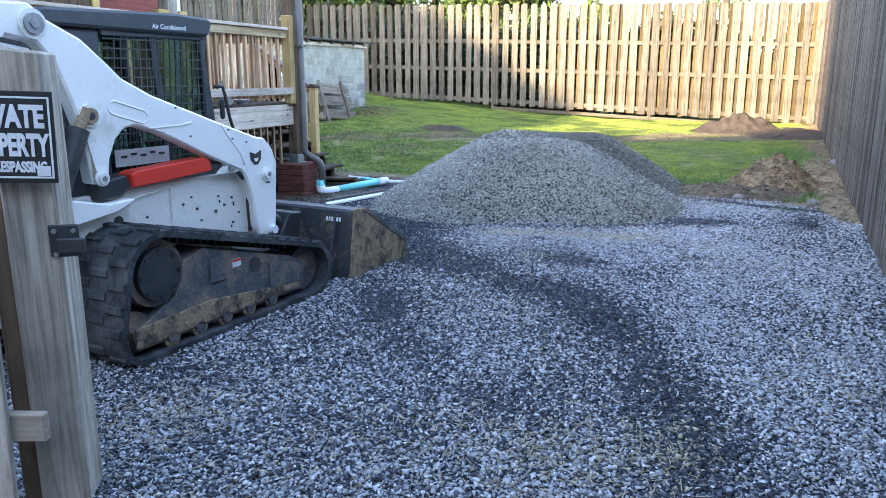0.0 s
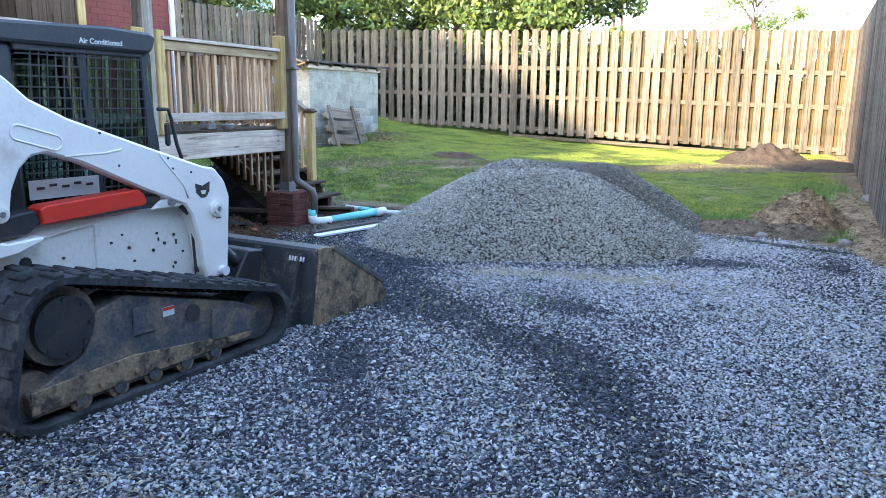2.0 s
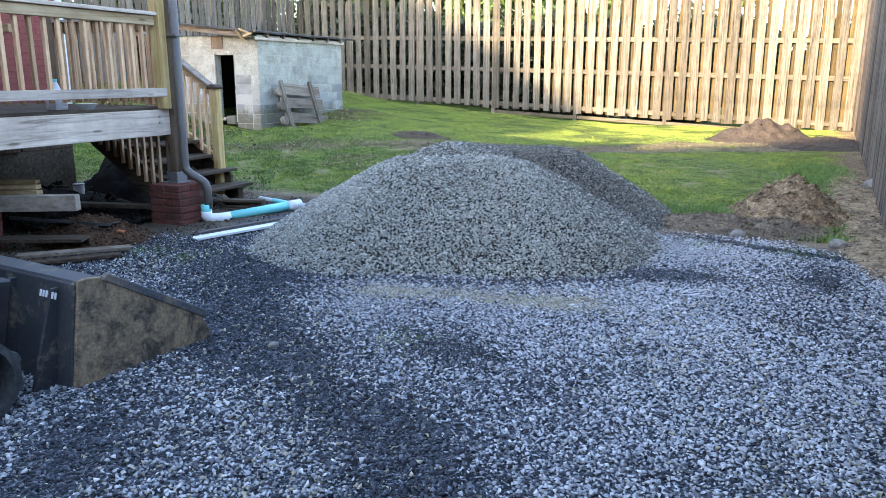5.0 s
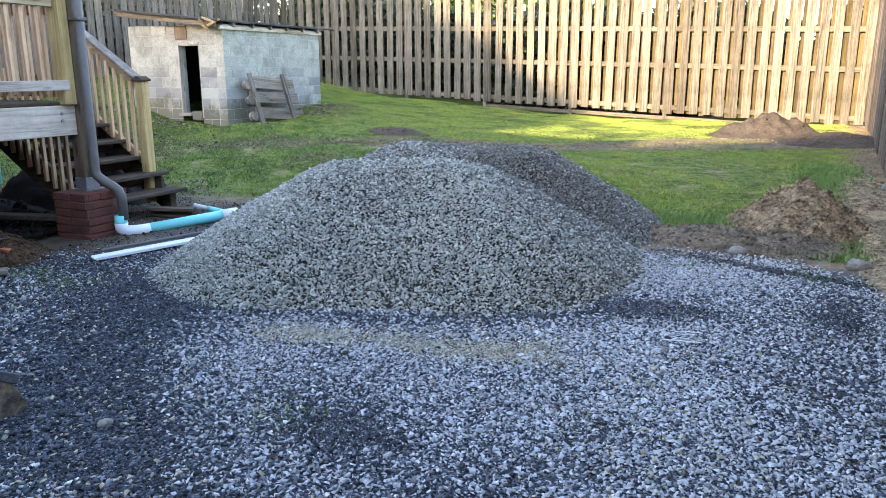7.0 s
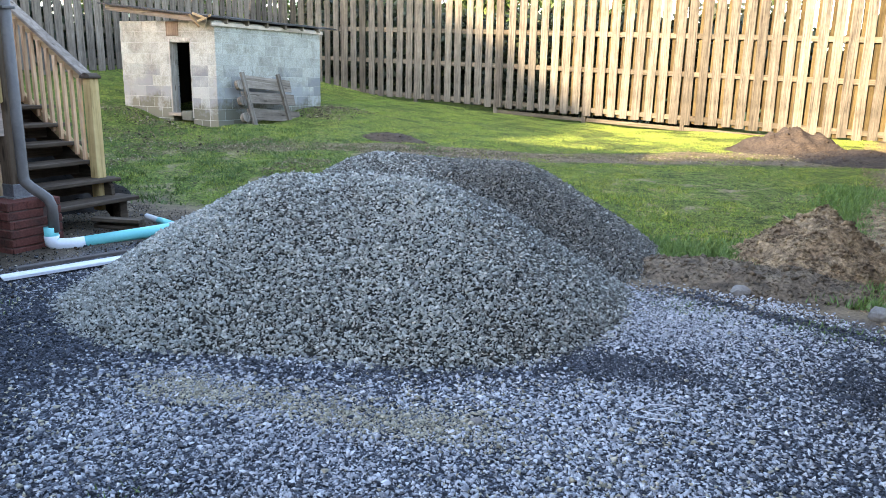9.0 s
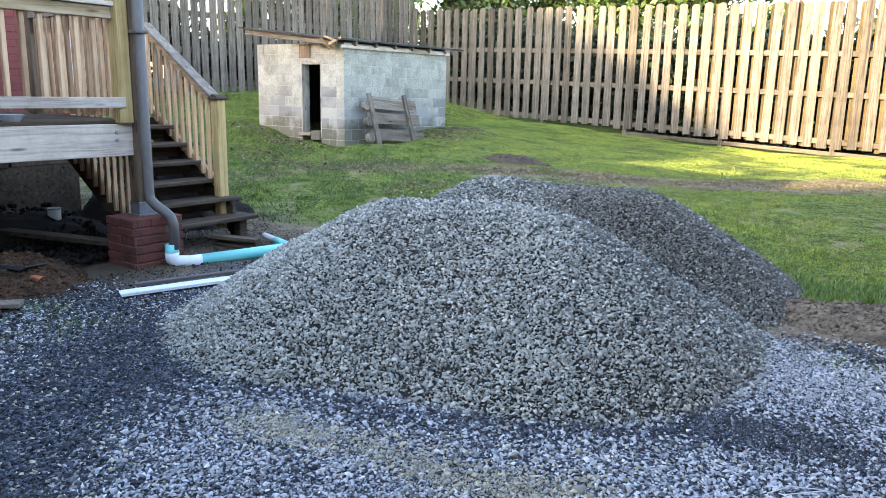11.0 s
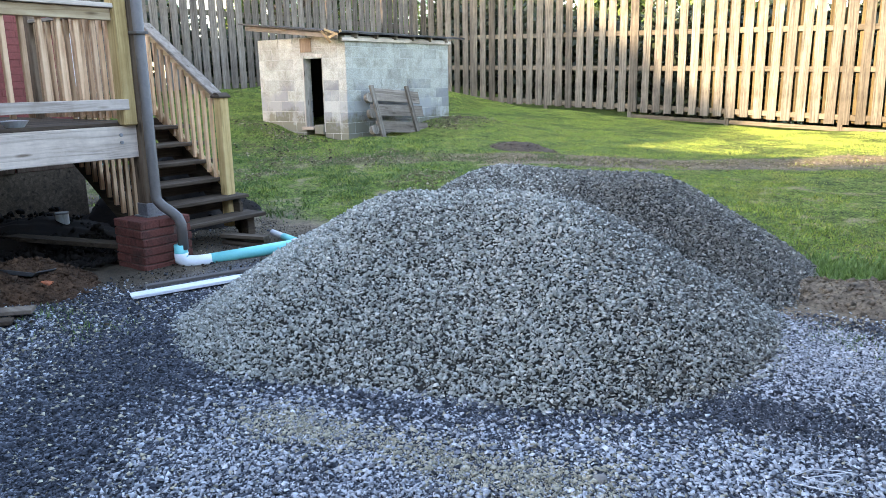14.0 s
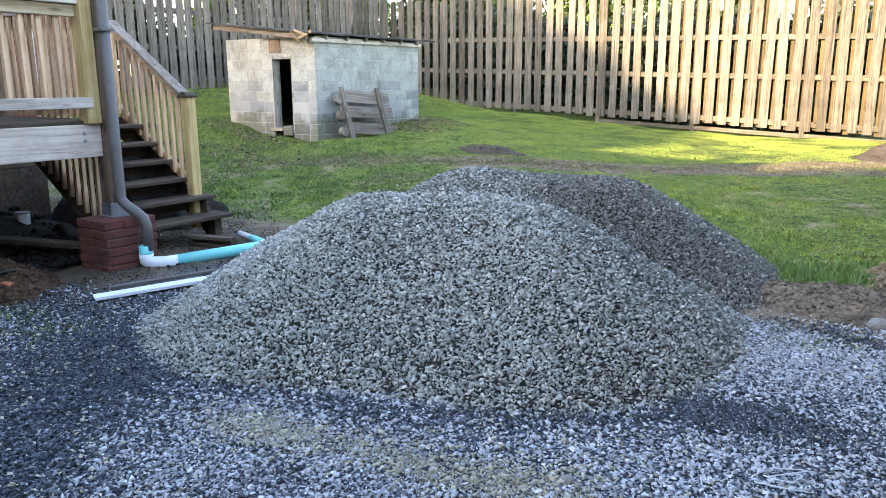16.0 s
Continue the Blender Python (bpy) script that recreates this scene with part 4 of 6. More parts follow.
dark += 0.3 * near_spot(px_, py_, -1.5, 2.1, 0.6, 0.6) + 0.4 * ease(-px_, 1.9, 2.8) * ease(py_, 3.8, 5.0) + 0.75 * near_spot(px_, py_, -0.29, 7.6, 0.16, 0.12) + 0.75 * near_spot(px_, py_, 0.16, 7.55, 0.25, 0.16)
dark += 1.1 * near_line(px_, py_, [(-0.6, 9.12), (0.13, 9.05), (0.8, 8.85), (1.48, 8.5)], 0.07)
tan += 0.3 * near_spot(px_, py_, -0.75, 6.4, 0.3, 0.1)
u_ = rng.random((4, len(px_)))
which = np.where(u_[0] < tan, 3, np.where(u_[1] < dark, 1, np.where(u_[2] < pale, 2, 0)))
size = rng.uniform(0.0118, 0.022, len(px_)) * rng.choice([0.75, 1.0, 1.35], len(px_), p=[0.36, 0.47, 0.17])
pos = np.column_stack([px_, py_, ground_z(px_, py_) + size * rng.uniform(0.0, 0.7, len(px_))])
tagged(new("drive_gravel", rough_stones("drive_gravel", pos, size, M_GRAVEL, 0.34, (M_GRAVEL_DARK, M_GRAVEL_LIGHT, M_GRAVEL_TAN), which, 0.36, False)), "blue-grey crushed stone covering the drive", "gravel", kind="stuff")

# fine chippings: pale and dark silt beside the heap, sandy streaks before it
fines = []
for cx_, cy_, rx_, ry_, count, tone in ((-0.2, 8.55, 0.34, 0.3, 5000, 0), (0.0, 8.35, 0.35, 0.25, 4500, 2), (-0.33, 7.68, 0.2, 0.12, 3000, 1), (0.14, 7.52, 0.22, 0.12, 2600, 1), (1.03, 7.85, 0.15, 0.28, 2600, 1),
                                        (-1.75, 6.28, 0.18, 0.07, 1800, 3), (-1.0, 6.35, 0.2, 0.06, 1300, 3), (-0.62, 6.5, 0.2, 0.07, 1500, 3), (-0.75, 5.9, 0.7, 0.2, 3500, 2), (-0.94, 5.35, 0.14, 0.1, 2600, 1)):
    fines.append(np.column_stack([rng.normal(cx_, rx_, count), rng.normal(cy_, ry_, count), np.full(count, tone)]))
fines = np.concatenate(fines)
fines = fines[heap_z(fines[:, 0], fines[:, 1]) < ground_z(fines[:, 0], fines[:, 1]) + 0.02]
size = rng.uniform(0.005, 0.011, len(fines))
tone = np.where(rng.random(len(fines)) < 0.25, 0, fines[:, 2]).astype(int)
tagged(new("gravel_fines", rough_stones("gravel_fines", np.column_stack([fines[:, :2], ground_z(fines[:, 0], fines[:, 1]) + rng.uniform(0.004, 0.014, len(fines))]), size, M_GRAVEL, 0.5, (M_GRAVEL_DARK, M_GRAVEL_LIGHT, M_GRAVEL_TAN), tone, 0.3, False)), "fine chippings and silt packed between the stones", "gravel", kind="stuff")


# ---- the compact track loader ----
def text_mesh(body, size, mat, extrude=0.0015, bold=0.0):
    cu = bpy.data.curves.new("lettering", "FONT")
    cu.body, cu.size, cu.extrude = body, size, extrude
    cu.align_x = "CENTER"
    cu.offset = bold
    ob = bpy.data.objects.new("lettering", cu)
    scene.collection.objects.link(ob)
    me = bpy.data.meshes.new_from_object(ob.evaluated_get(bpy.context.evaluated_depsgraph_get()))
    bpy.data.objects.remove(ob)
    me.materials.clear()
    me.materials.append(mat)
    return me


def hull(circles, step=0.02):
    """The belt line round a set of circles, as points with outward ways."""
    pts = []
    for cx, cz, r in circles:
        for i in range(72):
            a = 2 * math.pi * i / 72
            pts.append((cx + r * math.cos(a), cz + r * math.sin(a)))
    pts = sorted(set(pts))

    def half(seq):
        out = []
        for p in seq:
            while len(out) > 1 and (out[-1][0] - out[-2][0]) * (p[1] - out[-2][1]) - (out[-1][1] - out[-2][1]) * (p[0] - out[-2][0]) <= 0:
                out.pop()
            out.append(p)
        return out[:-1]
    ring = half(pts) + half(pts[::-1])
    dense = []
    for a, c in zip(ring, ring[1:] + ring[:1]):
        d = math.dist(a, c)
        k = max(1, int(d / step))
        dense += [(a[0] + (c[0] - a[0]) * i / k, a[1] + (c[1] - a[1]) * i / k) for i in range(k)]
    out = []
    for i, p in enumerate(dense):
        q, s = dense[(i + 1) % len(dense)], dense[i - 1]
        t = Vector((q[0] - s[0], q[1] - s[1])).normalized()
        out.append((Vector(p), Vector((t.y, -t.x)), t))
    return out


def track_belt(y0, y1):
    line = hull(((-0.56, 0.47, 0.24), (-0.71, 0.16, 0.16), (0.745, 0.195, 0.195)))
    bm = bmesh.new()
    prof = [(y0, 0), (y0 + 0.008, 0.0), (y0 + 0.03, 0.004), (y1 - 0.03, 0.004), (y1, 0), (y1, -0.034), (y0, -0.034)]
    rings = [[bm.verts.new((p.x + o.x * h, y, p.y + o.y * h)) for y, h in prof] for p, o, t in line]
    for a, c in zip(rings, rings[1:] + rings[:1]):
        for k in range(len(prof)):
            bm.faces.new((a[k], c[k], c[(k + 1) % len(prof)], a[(k + 1) % len(prof)]))
    bmesh.ops.recalc_face_normals(bm, faces=bm.faces)
    return bm, line


LUG = mesh_of("lug", box(-0.024, 0.024, 0.0, 1.0, -0.004, 0.017, 0.006), M_RUBBER)
TOOTH = mesh_of("drive_tooth", box(-0.012, 0.012, 0.0, 1.0, -0.075, -0.03, 0.004), M_RUBBER)


def track_lugs(belt, line, y0, y1):
    """Lugs outside, drive teeth inside."""
    w = y1 - y0
    acc, last, i = 0.0, None, 0
    for p, o, t in line:
        if last is not None:
            acc += (p - last).length
        last = p
        if acc > 0.052:
            acc = 0.0
            i += 1
            m = Matrix(((t.x, 0, o.x, p.x), (0, 1, 0, 0), (t.y, 0, o.y, p.y), (0, 0, 0, 1)))
            for j in range(3):
                if (i + j) % 2:
                    continue
                part("lug", LUG, M_RUBBER, belt, m=m @ Matrix.Translation((0, y0 + 0.006 + j * w / 3, 0)) @ Matrix.Diagonal((1, w / 3 - 0.01, 1, 1)))
            part("drive_tooth", TOOTH, M_RUBBER, belt, m=m @ Matrix.Translation((0, y0 + w * 0.42, 0)) @ Matrix.Diagonal((1, w * 0.16, 1, 1)))


ARM = [(-1.3, 1.80), (-1.1, 1.87), (-0.945, 1.875), (-0.86, 1.80), (-0.68, 1.713), (-0.534, 1.59), (-0.456, 1.517), (-0.264, 1.422), (0.21, 1.254), (0.578, 1.128), (0.66, 1.114), (0.74, 1.03), (0.777, 0.928), (0.735, 0.43), (0.565, 0.43),
       (0.535, 0.52), (0.52, 0.68), (0.47, 0.85), (0.426, 0.911), (0.163, 1.023), (-0.21, 1.198), (-0.396, 1.258), (-0.47, 1.245), (-0.53, 1.19), (-0.577, 1.091), (-0.60, 0.96), (-0.70, 0.96), (-0.73, 1.25), (-0.78, 1.42), (-0.846, 1.6), (-0.93, 1.69), (-1.1, 1.72), (-1.3, 1.62)]


def loader():
    L = thing("track_loader", "white compact track loader with black cab and muddy rubber tracks", "track loader", (-2.66, 2.95, 0), 83)
    W = 1.80

    def disc(name, u, z, r, y0, y1, mat, parent, label="", sides=20):
        return part(name, rod((u, y0, z), (u, y1, z), r, sides), mat, parent, label)

    for side, (y0, y1) in enumerate(((-0.11, 0.31), (W - 0.31, W + 0.11))):
        belt, line = track_belt(y0, y1)
        tr = part("track", belt, M_RUBBER, L, "dusty black rubber track")
        track_lugs(tr, line, y0, y1)
        out = y0 + 0.05 if side == 0 else y1 - 0.05
        s = 1 if side == 0 else -1
        ya, yb = sorted((out, out + s * 0.22))
        f = part("track_frame", prism([(-0.74, 0.07), (0.66, 0.075), (0.70, 0.26), (0.56, 0.33), (-0.22, 0.545), (-0.38, 0.5), (-0.47, 0.3), (-0.75, 0.18)], ya, yb, "y", 0.008), M_MUD, L, "mud-caked black track frame")
        yc, yd = sorted((out - s * 0.012, out))
        part("cover_plate", prism([(0.32, 0.14), (0.62, 0.14), (0.65, 0.26), (0.54, 0.295), (0.33, 0.34)], yc, yd, "y", 0.004), M_MUD, f)
        part("cover_plate", box(-0.19, -0.05, yc, yd, 0.32, 0.47, 0.004), M_MUD, f)
        part("port", rod((0.2, out - s * 0.006, 0.35), (0.2, out + s * 0.01, 0.35), 0.05, 20), M_BLACK, f, "dark round port")
        part("lower_rail", prism([(-0.75, 0.09), (0.62, 0.1), (0.65, 0.13), (-0.2, 0.225), (-0.75, 0.2)], yc, yd, "y", 0.004), M_RUST, f, "rust-brown muddy lower rail")
        disc("sprocket", -0.56, 0.47, 0.19, out + s * 0.02, out + s * 0.12, M_MUD, L, "black drive sprocket", 24)
        disc("motor_cover", -0.56, 0.47, 0.15, out - s * 0.02, out + s * 0.03, M_BLACK, L, "round black motor cover", 28)
        for k in range(8):
            a = k * math.pi / 4
            disc("bolt", -0.56 + 0.13 * math.cos(a), 0.47 + 0.13 * math.sin(a), 0.012, out - s * 0.03, out, M_BLACK, L, "", 6)
        for k in range(5):
            u = -0.50 + k * 0.21
            disc("roller", u, 0.085, 0.06, out + s * 0.0, out + s * 0.18, M_RUST, L, "rusty track roller", 20)
            disc("roller_cap", u, 0.085, 0.035, out - s * 0.012, out, M_MUD, L, "", 14)
            disc("bolt", u + 0.1, 0.135, 0.016, out - s * 0.028, out, M_RUST, L, "", 6)
        disc("idler", 0.745, 0.195, 0.155, out + s * 0.06, out + s * 0.2, M_MUD, L, "steel front idler", 24)
        disc("idler", -0.71, 0.16, 0.12, out + s * 0.06, out + s * 0.2, M_MUD, L, "steel rear idler", 24)
        if side == 0:
            part("sticker", box(0.0, 0.075, out - 0.004, out, 0.375, 0.425), M_LETTER, f, "small white warning sticker")
            part("sticker_band", box(0.002, 0.073, out - 0.006, out - 0.003, 0.408, 0.424), M_RED, f)
    # body
    part("body", box(-1.45, 0.5, 0.40, W - 0.40, 0.26, 0.86, 0.02), M_WHITE_DIRTY, L, "white steel body tub")
    for y0, y1 in ((0.30, 0.34), (W - 0.34, W - 0.30)):
        part("side_panel", prism([(-0.95, 0.74), (-0.76, 0.885), (-0.25, 0.9), (0.42, 0.9), (0.53, 0.86), (0.555, 0.42), (0.25, 0.42), (-0.3, 0.58), (-0.7, 0.62)], y0, y1, "y", 0.008), M_WHITE_DIRTY, L, "white side panel with bolt holes")
        part("fender", prism([(-1.3, 0.5), (-1.3, 0.95), (-0.95, 0.92), (-0.62, 0.845), (-0.45, 0.855), (-0.45, 0.835), (-0.58, 0.79), (-0.82, 0.76), (-0.97, 0.64), (-1.03, 0.5)], y0 - 0.10 if y0 < 1 else y0, y1 if y0 < 1 else y1 + 0.10, "y", 0.008), M_WHITE, L, "white rear fender")
    for u, z, r in ((-0.5, 0.72, 0.03), (-0.02, 0.745, 0.012), (0.09, 0.70, 0.014), (0.28, 0.755, 0.012), (0.33, 0.69, 0.014), (0.40, 0.73, 0.014), (0.25, 0.66, 0.016), (-0.1, 0.66, 0.013), (0.12, 0.62, 0.012), (0.46, 0.62, 0.012), (0.4, 0.56, 0.014), (0.05, 0.78, 0.01), (-0.3, 0.71, 0.012)):
        disc("bolt_hole", u, z, r * 0.62 if r < 0.03 else r, 0.293, 0.31, M_BLACK, L, "", 12)
    for u, z, h in ((0.29, 0.728, 0.02), (0.415, 0.70, 0.03), (0.385, 0.545, 0.018)):
        part("hole_streak", box(u - 0.005, u + 0.005, 0.296, 0.302, z - h, z), M_BLACK, L)
    part("panel_lip", prism([(-0.62, 0.8), (-0.12, 0.862), (-0.1, 0.872), (-0.62, 0.815)], 0.285, 0.32, "y", 0.003), M_WHITE_DIRTY, L)
    part("panel_rib", box(-0.12, -0.06, 0.29, 0.32, 0.6, 0.86, 0.006), M_WHITE_DIRTY, L, "brown-stained white rib")
    part("engine_cover", box(-1.55, -0.72, 0.42, W - 0.42, 0.80, 1.62, 0.04), M_BLACK, L, "black engine cover")
    part("tail_gate", box(-1.62, -1.5, 0.34, W - 0.34, 0.4, 1.5, 0.03), M_WHITE_DIRTY, L, "white tail gate")
    for y0, y1 in ((0.24, 0.40), (W - 0.40, W - 0.24)):
        part("upright", prism([(-1.42, 0.7), (-0.95, 0.7), (-0.88, 1.1), (-0.94, 1.66), (-1.3, 1.72)], y0, y1, "y", 0.01), M_WHITE_DIRTY, L, "white rear upright")
    # lift cylinder and hoses behind the arm
    part("lift_cylinder", rod((-0.93, 0.2, 0.9), (-0.76, 0.2, 1.26), 0.055, 16), M_BLACK, L, "black lift cylinder")
    part("cylinder_rod", rod((-0.76, 0.2, 1.26), (-0.70, 0.2, 1.36), 0.03, 14), M_RUST, L)
    part("hose", tube([(-0.95, 0.17, 0.86), (-0.9, 0.16, 1.0), (-0.92, 0.16, 1.15), (-0.86, 0.18, 1.3)], 0.016, 10), M_BLACK, L)
    part("hose", tube([(-0.99, 0.17, 0.86), (-0.95, 0.15, 1.05), (-0.98, 0.16, 1.2), (-0.9, 0.18, 1.4)], 0.016, 10), M_BLACK, L)
    # arms
    for y0, y1 in ((0.21, 0.31), (W - 0.31, W - 0.21)):
        near = y0 < 1
        arm = part("lift_arm", prism(ARM, y0, y1, "y", 0.012), M_WHITE, L, "white curved lift arm")
        ys_ = y0 if near else y1
        s = -1 if near else 1
        for u, z, r, mt in ((-0.945, 1.775, 0.05, M_ZINC), (-0.69, 1.325, 0.042, M_RUST), (0.655, 0.865, 0.032, M_WHITE_DIRTY), (-0.65, 0.99, 0.03, M_WHITE_DIRTY)):
            disc("pivot_boss", u, z, r * 1.45, ys_, ys_ + s * 0.014, M_WHITE_DIRTY if mt is not M_WHITE_DIRTY else M_WHITE, arm, "", 24)
            disc("pivot_pin", u, z, r, ys_, ys_ + s * 0.03, mt, arm, "worn pivot pin", 20)
            disc("pin_centre", u, z, r * 0.45, ys_, ys_ + s * 0.036, M_BLACK if mt is M_RUST else M_ZINC, arm, "", 14)
        if near:
            # pressed slot, seam and shade line of the plate, as raised ribs
            ring = []
            for cu, cz, a0 in ((-0.345, 1.305, -106), (-0.525, 1.36, 74)):
                ring += [(cu + 0.036 * math.cos(math.radians(a0 + 18 * q)), y0, cz + 0.036 * math.sin(math.radians(a0 + 18 * q))) for q in range(11)]
            rib = tube(ring + ring[:1], 0.005, 8)
            part("pressed_rib", rib, M_WHITE, arm, "", True)
            part("pressed_rib", tube([(-0.3, y0, 1.235), (-0.08, y0, 1.24), (0.02, y0, 1.255)], 0.005, 8), M_WHITE, arm, "", True)
            part("weld_seam", tube([(0.26, y0, 1.225), (0.30, y0, 1.17), (0.42, y0, 1.03), (0.45, y0, 0.95)], 0.006, 8), M_WHITE, arm, "", True)
            # black emblem as a plain patch
            part("emblem", prism([(0.505, 1.03), (0.56, 1.012), (0.615, 1.035), (0.61, 0.975), (0.58, 0.94), (0.545, 0.94), (0.51, 0.975)], y0 - 0.003, y0, "y"), M_BLACK, arm, "black emblem patch")
            part("emblem_patch", prism([(0.54, 0.985), (0.585, 0.985), (0.575, 0.962), (0.55, 0.962)], y0 - 0.005, y0 - 0.002, "y"), M_WHITE, arm)
            part("scratch", box(0.655, 0.69, y0 - 0.003, y0, 0.80, 0.808), M_BLACK, arm)
            part("rust_streak", prism([(-0.725, 1.26), (-0.70, 1.1), (-0.695, 0.97), (-0.66, 0.965), (-0.69, 1.1)], y0 - 0.002, y0, "y"), M_RUST, arm)
            for u, z in ((-0.1, 1.345), (0.0, 1.17), (0.32, 1.19), (0.35, 1.13), (0.48, 1.10)):
                disc("chip", u, z, 0.007, y0 - 0.003, y0, M_BLACK, arm, "", 8)
    part("cross_tube", rod((-1.15, 0.2, 1.76), (-1.15, W - 0.2, 1.76), 0.07, 16), M_WHITE, L)
    part("front_cross_plate", box(0.60, 0.66, 0.25, W - 0.25, 0.5, 0.75, 0.01), M_BLACK, L)
    # tilt cylinder with its red guard
    part("red_guard", prism([(-0.43, 0.91), (-0.445, 0.985), (-0.41, 1.0), (0.12, 1.03), (0.155, 1.0), (0.17, 0.955), (0.15, 0.94)], 0.22, 0.34, "y", 0.005), M_RED, L, "orange-red support guard")
    part("guard_block", prism([(-0.66, 0.86), (-0.66, 0.96), (-0.46, 0.985), (-0.43, 0.92), (-0.50, 0.87)], 0.24, 0.34, "y", 0.01), M_BLACK, L)
    part("guard_bar", box(0.16, 0.28, 0.24, 0.32, 0.94, 0.985, 0.008), M_BLACK, L)
    part("bracket_plate", prism([(0.20, 0.905), (0.27, 0.955), (0.36, 0.965), (0.44, 0.92), (0.40, 0.905)], 0.225, 0.25, "y", 0.006), M_WHITE_DIRTY, L, "white worn bracket plate")
    disc("bracket_pin", 0.33, 0.937, 0.02, 0.2, 0.23, M_ZINC, L)
    part("instruction_label", box(-0.34, 0.06, 0.475, 0.48, 1.0, 1.10), M_LETTER, L, "white instruction label with worn print")
    for k in range(5):
        part("label_bar", box(-0.30 + k * 0.07, -0.26 + k * 0.07, 0.47, 0.476, 1.05 + 0.012 * (k % 2), 1.064 + 0.012 * (k % 2)), M_BLACK, L)
    part("front_hose", tube([(0.42, 0.24, 0.9), (0.50, 0.26, 0.84), (0.53, 0.27, 0.7), (0.55, 0.28, 0.48)], 0.018, 10), M_BLACK, L)
    # cab
    ca, cb = 0.49, W - 0.49
    cab = part("cab", box(-0.80, -0.34, ca, cb, 0.84, 1.80, 0.03), M_CAB, L, "charcoal steel cab")
    part("cab_roof", prism([(-0.84, 1.80), (-0.84, 1.84), (-0.70, 1.885), (0.2, 1.91), (0.47, 1.895), (0.50, 1.87), (0.475, 1.80), (0.44, 1.78), (-0.3, 1.79)], ca - 0.03, cb + 0.03, "y", 0.015), M_CAB, L, "dark rounded cab roof")
    part("roof_recess", box(-0.72, -0.42, ca - 0.004, ca + 0.02, 1.56, 1.74, 0.02), M_BLACK, cab)
    for y0, y1 in ((ca, ca + 0.05), (cb - 0.05, cb)):
        part("front_pillar", prism([(0.40, 1.80), (0.475, 1.80), (0.445, 1.66), (0.50, 1.25), (0.52, 0.84), (0.43, 0.84), (0.42, 1.25)], y0, y1, "y", 0.008), M_CAB, L)
        part("mid_pillar", prism([(0.0, 1.80), (0.05, 1.80), (0.12, 0.9), (0.07, 0.9)], y0 + 0.01, y1 - 0.01, "y", 0.004), M_CAB, L)
        part("sill_rail", box(-0.34, 0.44, y0, y1, 0.84, 0.96, 0.008), M_CAB, L)
        part("head_rail", box(-0.34, 0.44, y0, y1, 1.755, 1.80, 0.006), M_CAB, L)
    for yb in (ca + 0.012, cb - 0.012):
        vb = mesh_of("mesh_bar", box(-0.004, 0.004, -0.004, 0.004, 0, 0.84), M_BLACK)
        for k in range(16):
            part("mesh_bar", vb, M_BLACK, L, m=pose(-0.31 + k * 0.046, yb, 0.94, 0, 4, 0))
        hb = mesh_of("mesh_bar", box(0, 0.77, -0.005, 0.005, -0.004, 0.004), M_BLACK)
        for k in range(15):
            part("mesh_bar", hb, M_BLACK, L, m=pose(-0.335, yb - 0.003, 0.97 + k * 0.055))
        g = part("side_glass", box(-0.33, 0.42, yb + (0.02 if yb < 1 else -0.026), yb + (0.026 if yb < 1 else -0.02), 0.95, 1.76), M_GLASS, L, "greenish side glass")
        g.visible_shadow = False
    seat = part("seat", box(-0.32, 0.1, 0.68, 1.12, 0.86, 1.05, 0.04, 2), M_BLACK, L, "black operator seat")
    part("seat_back", box(-0.33, -0.2, 0.70, 1.10, 1.05, 1.5, 0.05, 2), M_BLACK, L)
    part("front_door", box(0.49, 0.51, ca + 0.05, cb - 0.05, 0.86, 1.78), M_GLASS, L, "cab door glass").visible_shadow = False
    part("grab_handle", tube([(0.48, ca - 0.02, 1.46), (0.55, ca - 0.03, 1.46), (0.57, ca - 0.03, 1.40), (0.60, ca - 0.03, 1.25), (0.64, ca - 0.02, 1.16)], 0.012, 10), M_BLACK, L, "black grab handle", True)
    part("mirror", box(0.52, 0.55, ca - 0.05, ca - 0.01, 1.24, 1.38, 0.012), M_BLACK, L)
    part("lettering", text_mesh("Air Conditioned", 0.04, M_LETTER, 0.0015, 0.0005), M_LETTER, L, "white lettering Air Conditioned", m=pose(0.13, ca - 0.031, 1.81, 90, 0, 0))
    # coupler and bucket
    part("coupler", prism([(0.68, 0.1), (1.12, 0.12), (1.2, 0.5), (1.05, 0.52), (0.9, 0.3), (0.7, 0.28)], 0.35, W - 0.35, "y", 0.01), M_BLACK, L, "black bucket coupler")
    part("tilt_cylinder", rod((0.55, 0.42, 0.85), (1.1, 0.42, 0.35), 0.04, 14), M_BLACK, L)
    part("cylinder_rod", rod((0.7, 0.46, 0.5), (1.0, 0.46, 0.33), 0.024, 12), M_ZINC, L)
    disc("grease_cap", 0.68, 0.47, 0.03, 0.17, 0.22, M_PVC, L, "white cap")
    bk = part("bucket", prism([(1.17, 0.0), (1.235, 0.0), (1.36, 0.50), (1.30, 0.53), (1.24, 0.53)], -0.09, W + 0.09, "y", 0.006), M_BUCKET, L, "black scratched bucket back")
    part("bucket_floor", prism([(1.17, 0.0), (2.02, 0.0), (2.06, 0.015), (2.0, 0.025), (1.2, 0.03)], -0.09, W + 0.09, "y"), M_RUST, bk, "worn steel cutting floor")
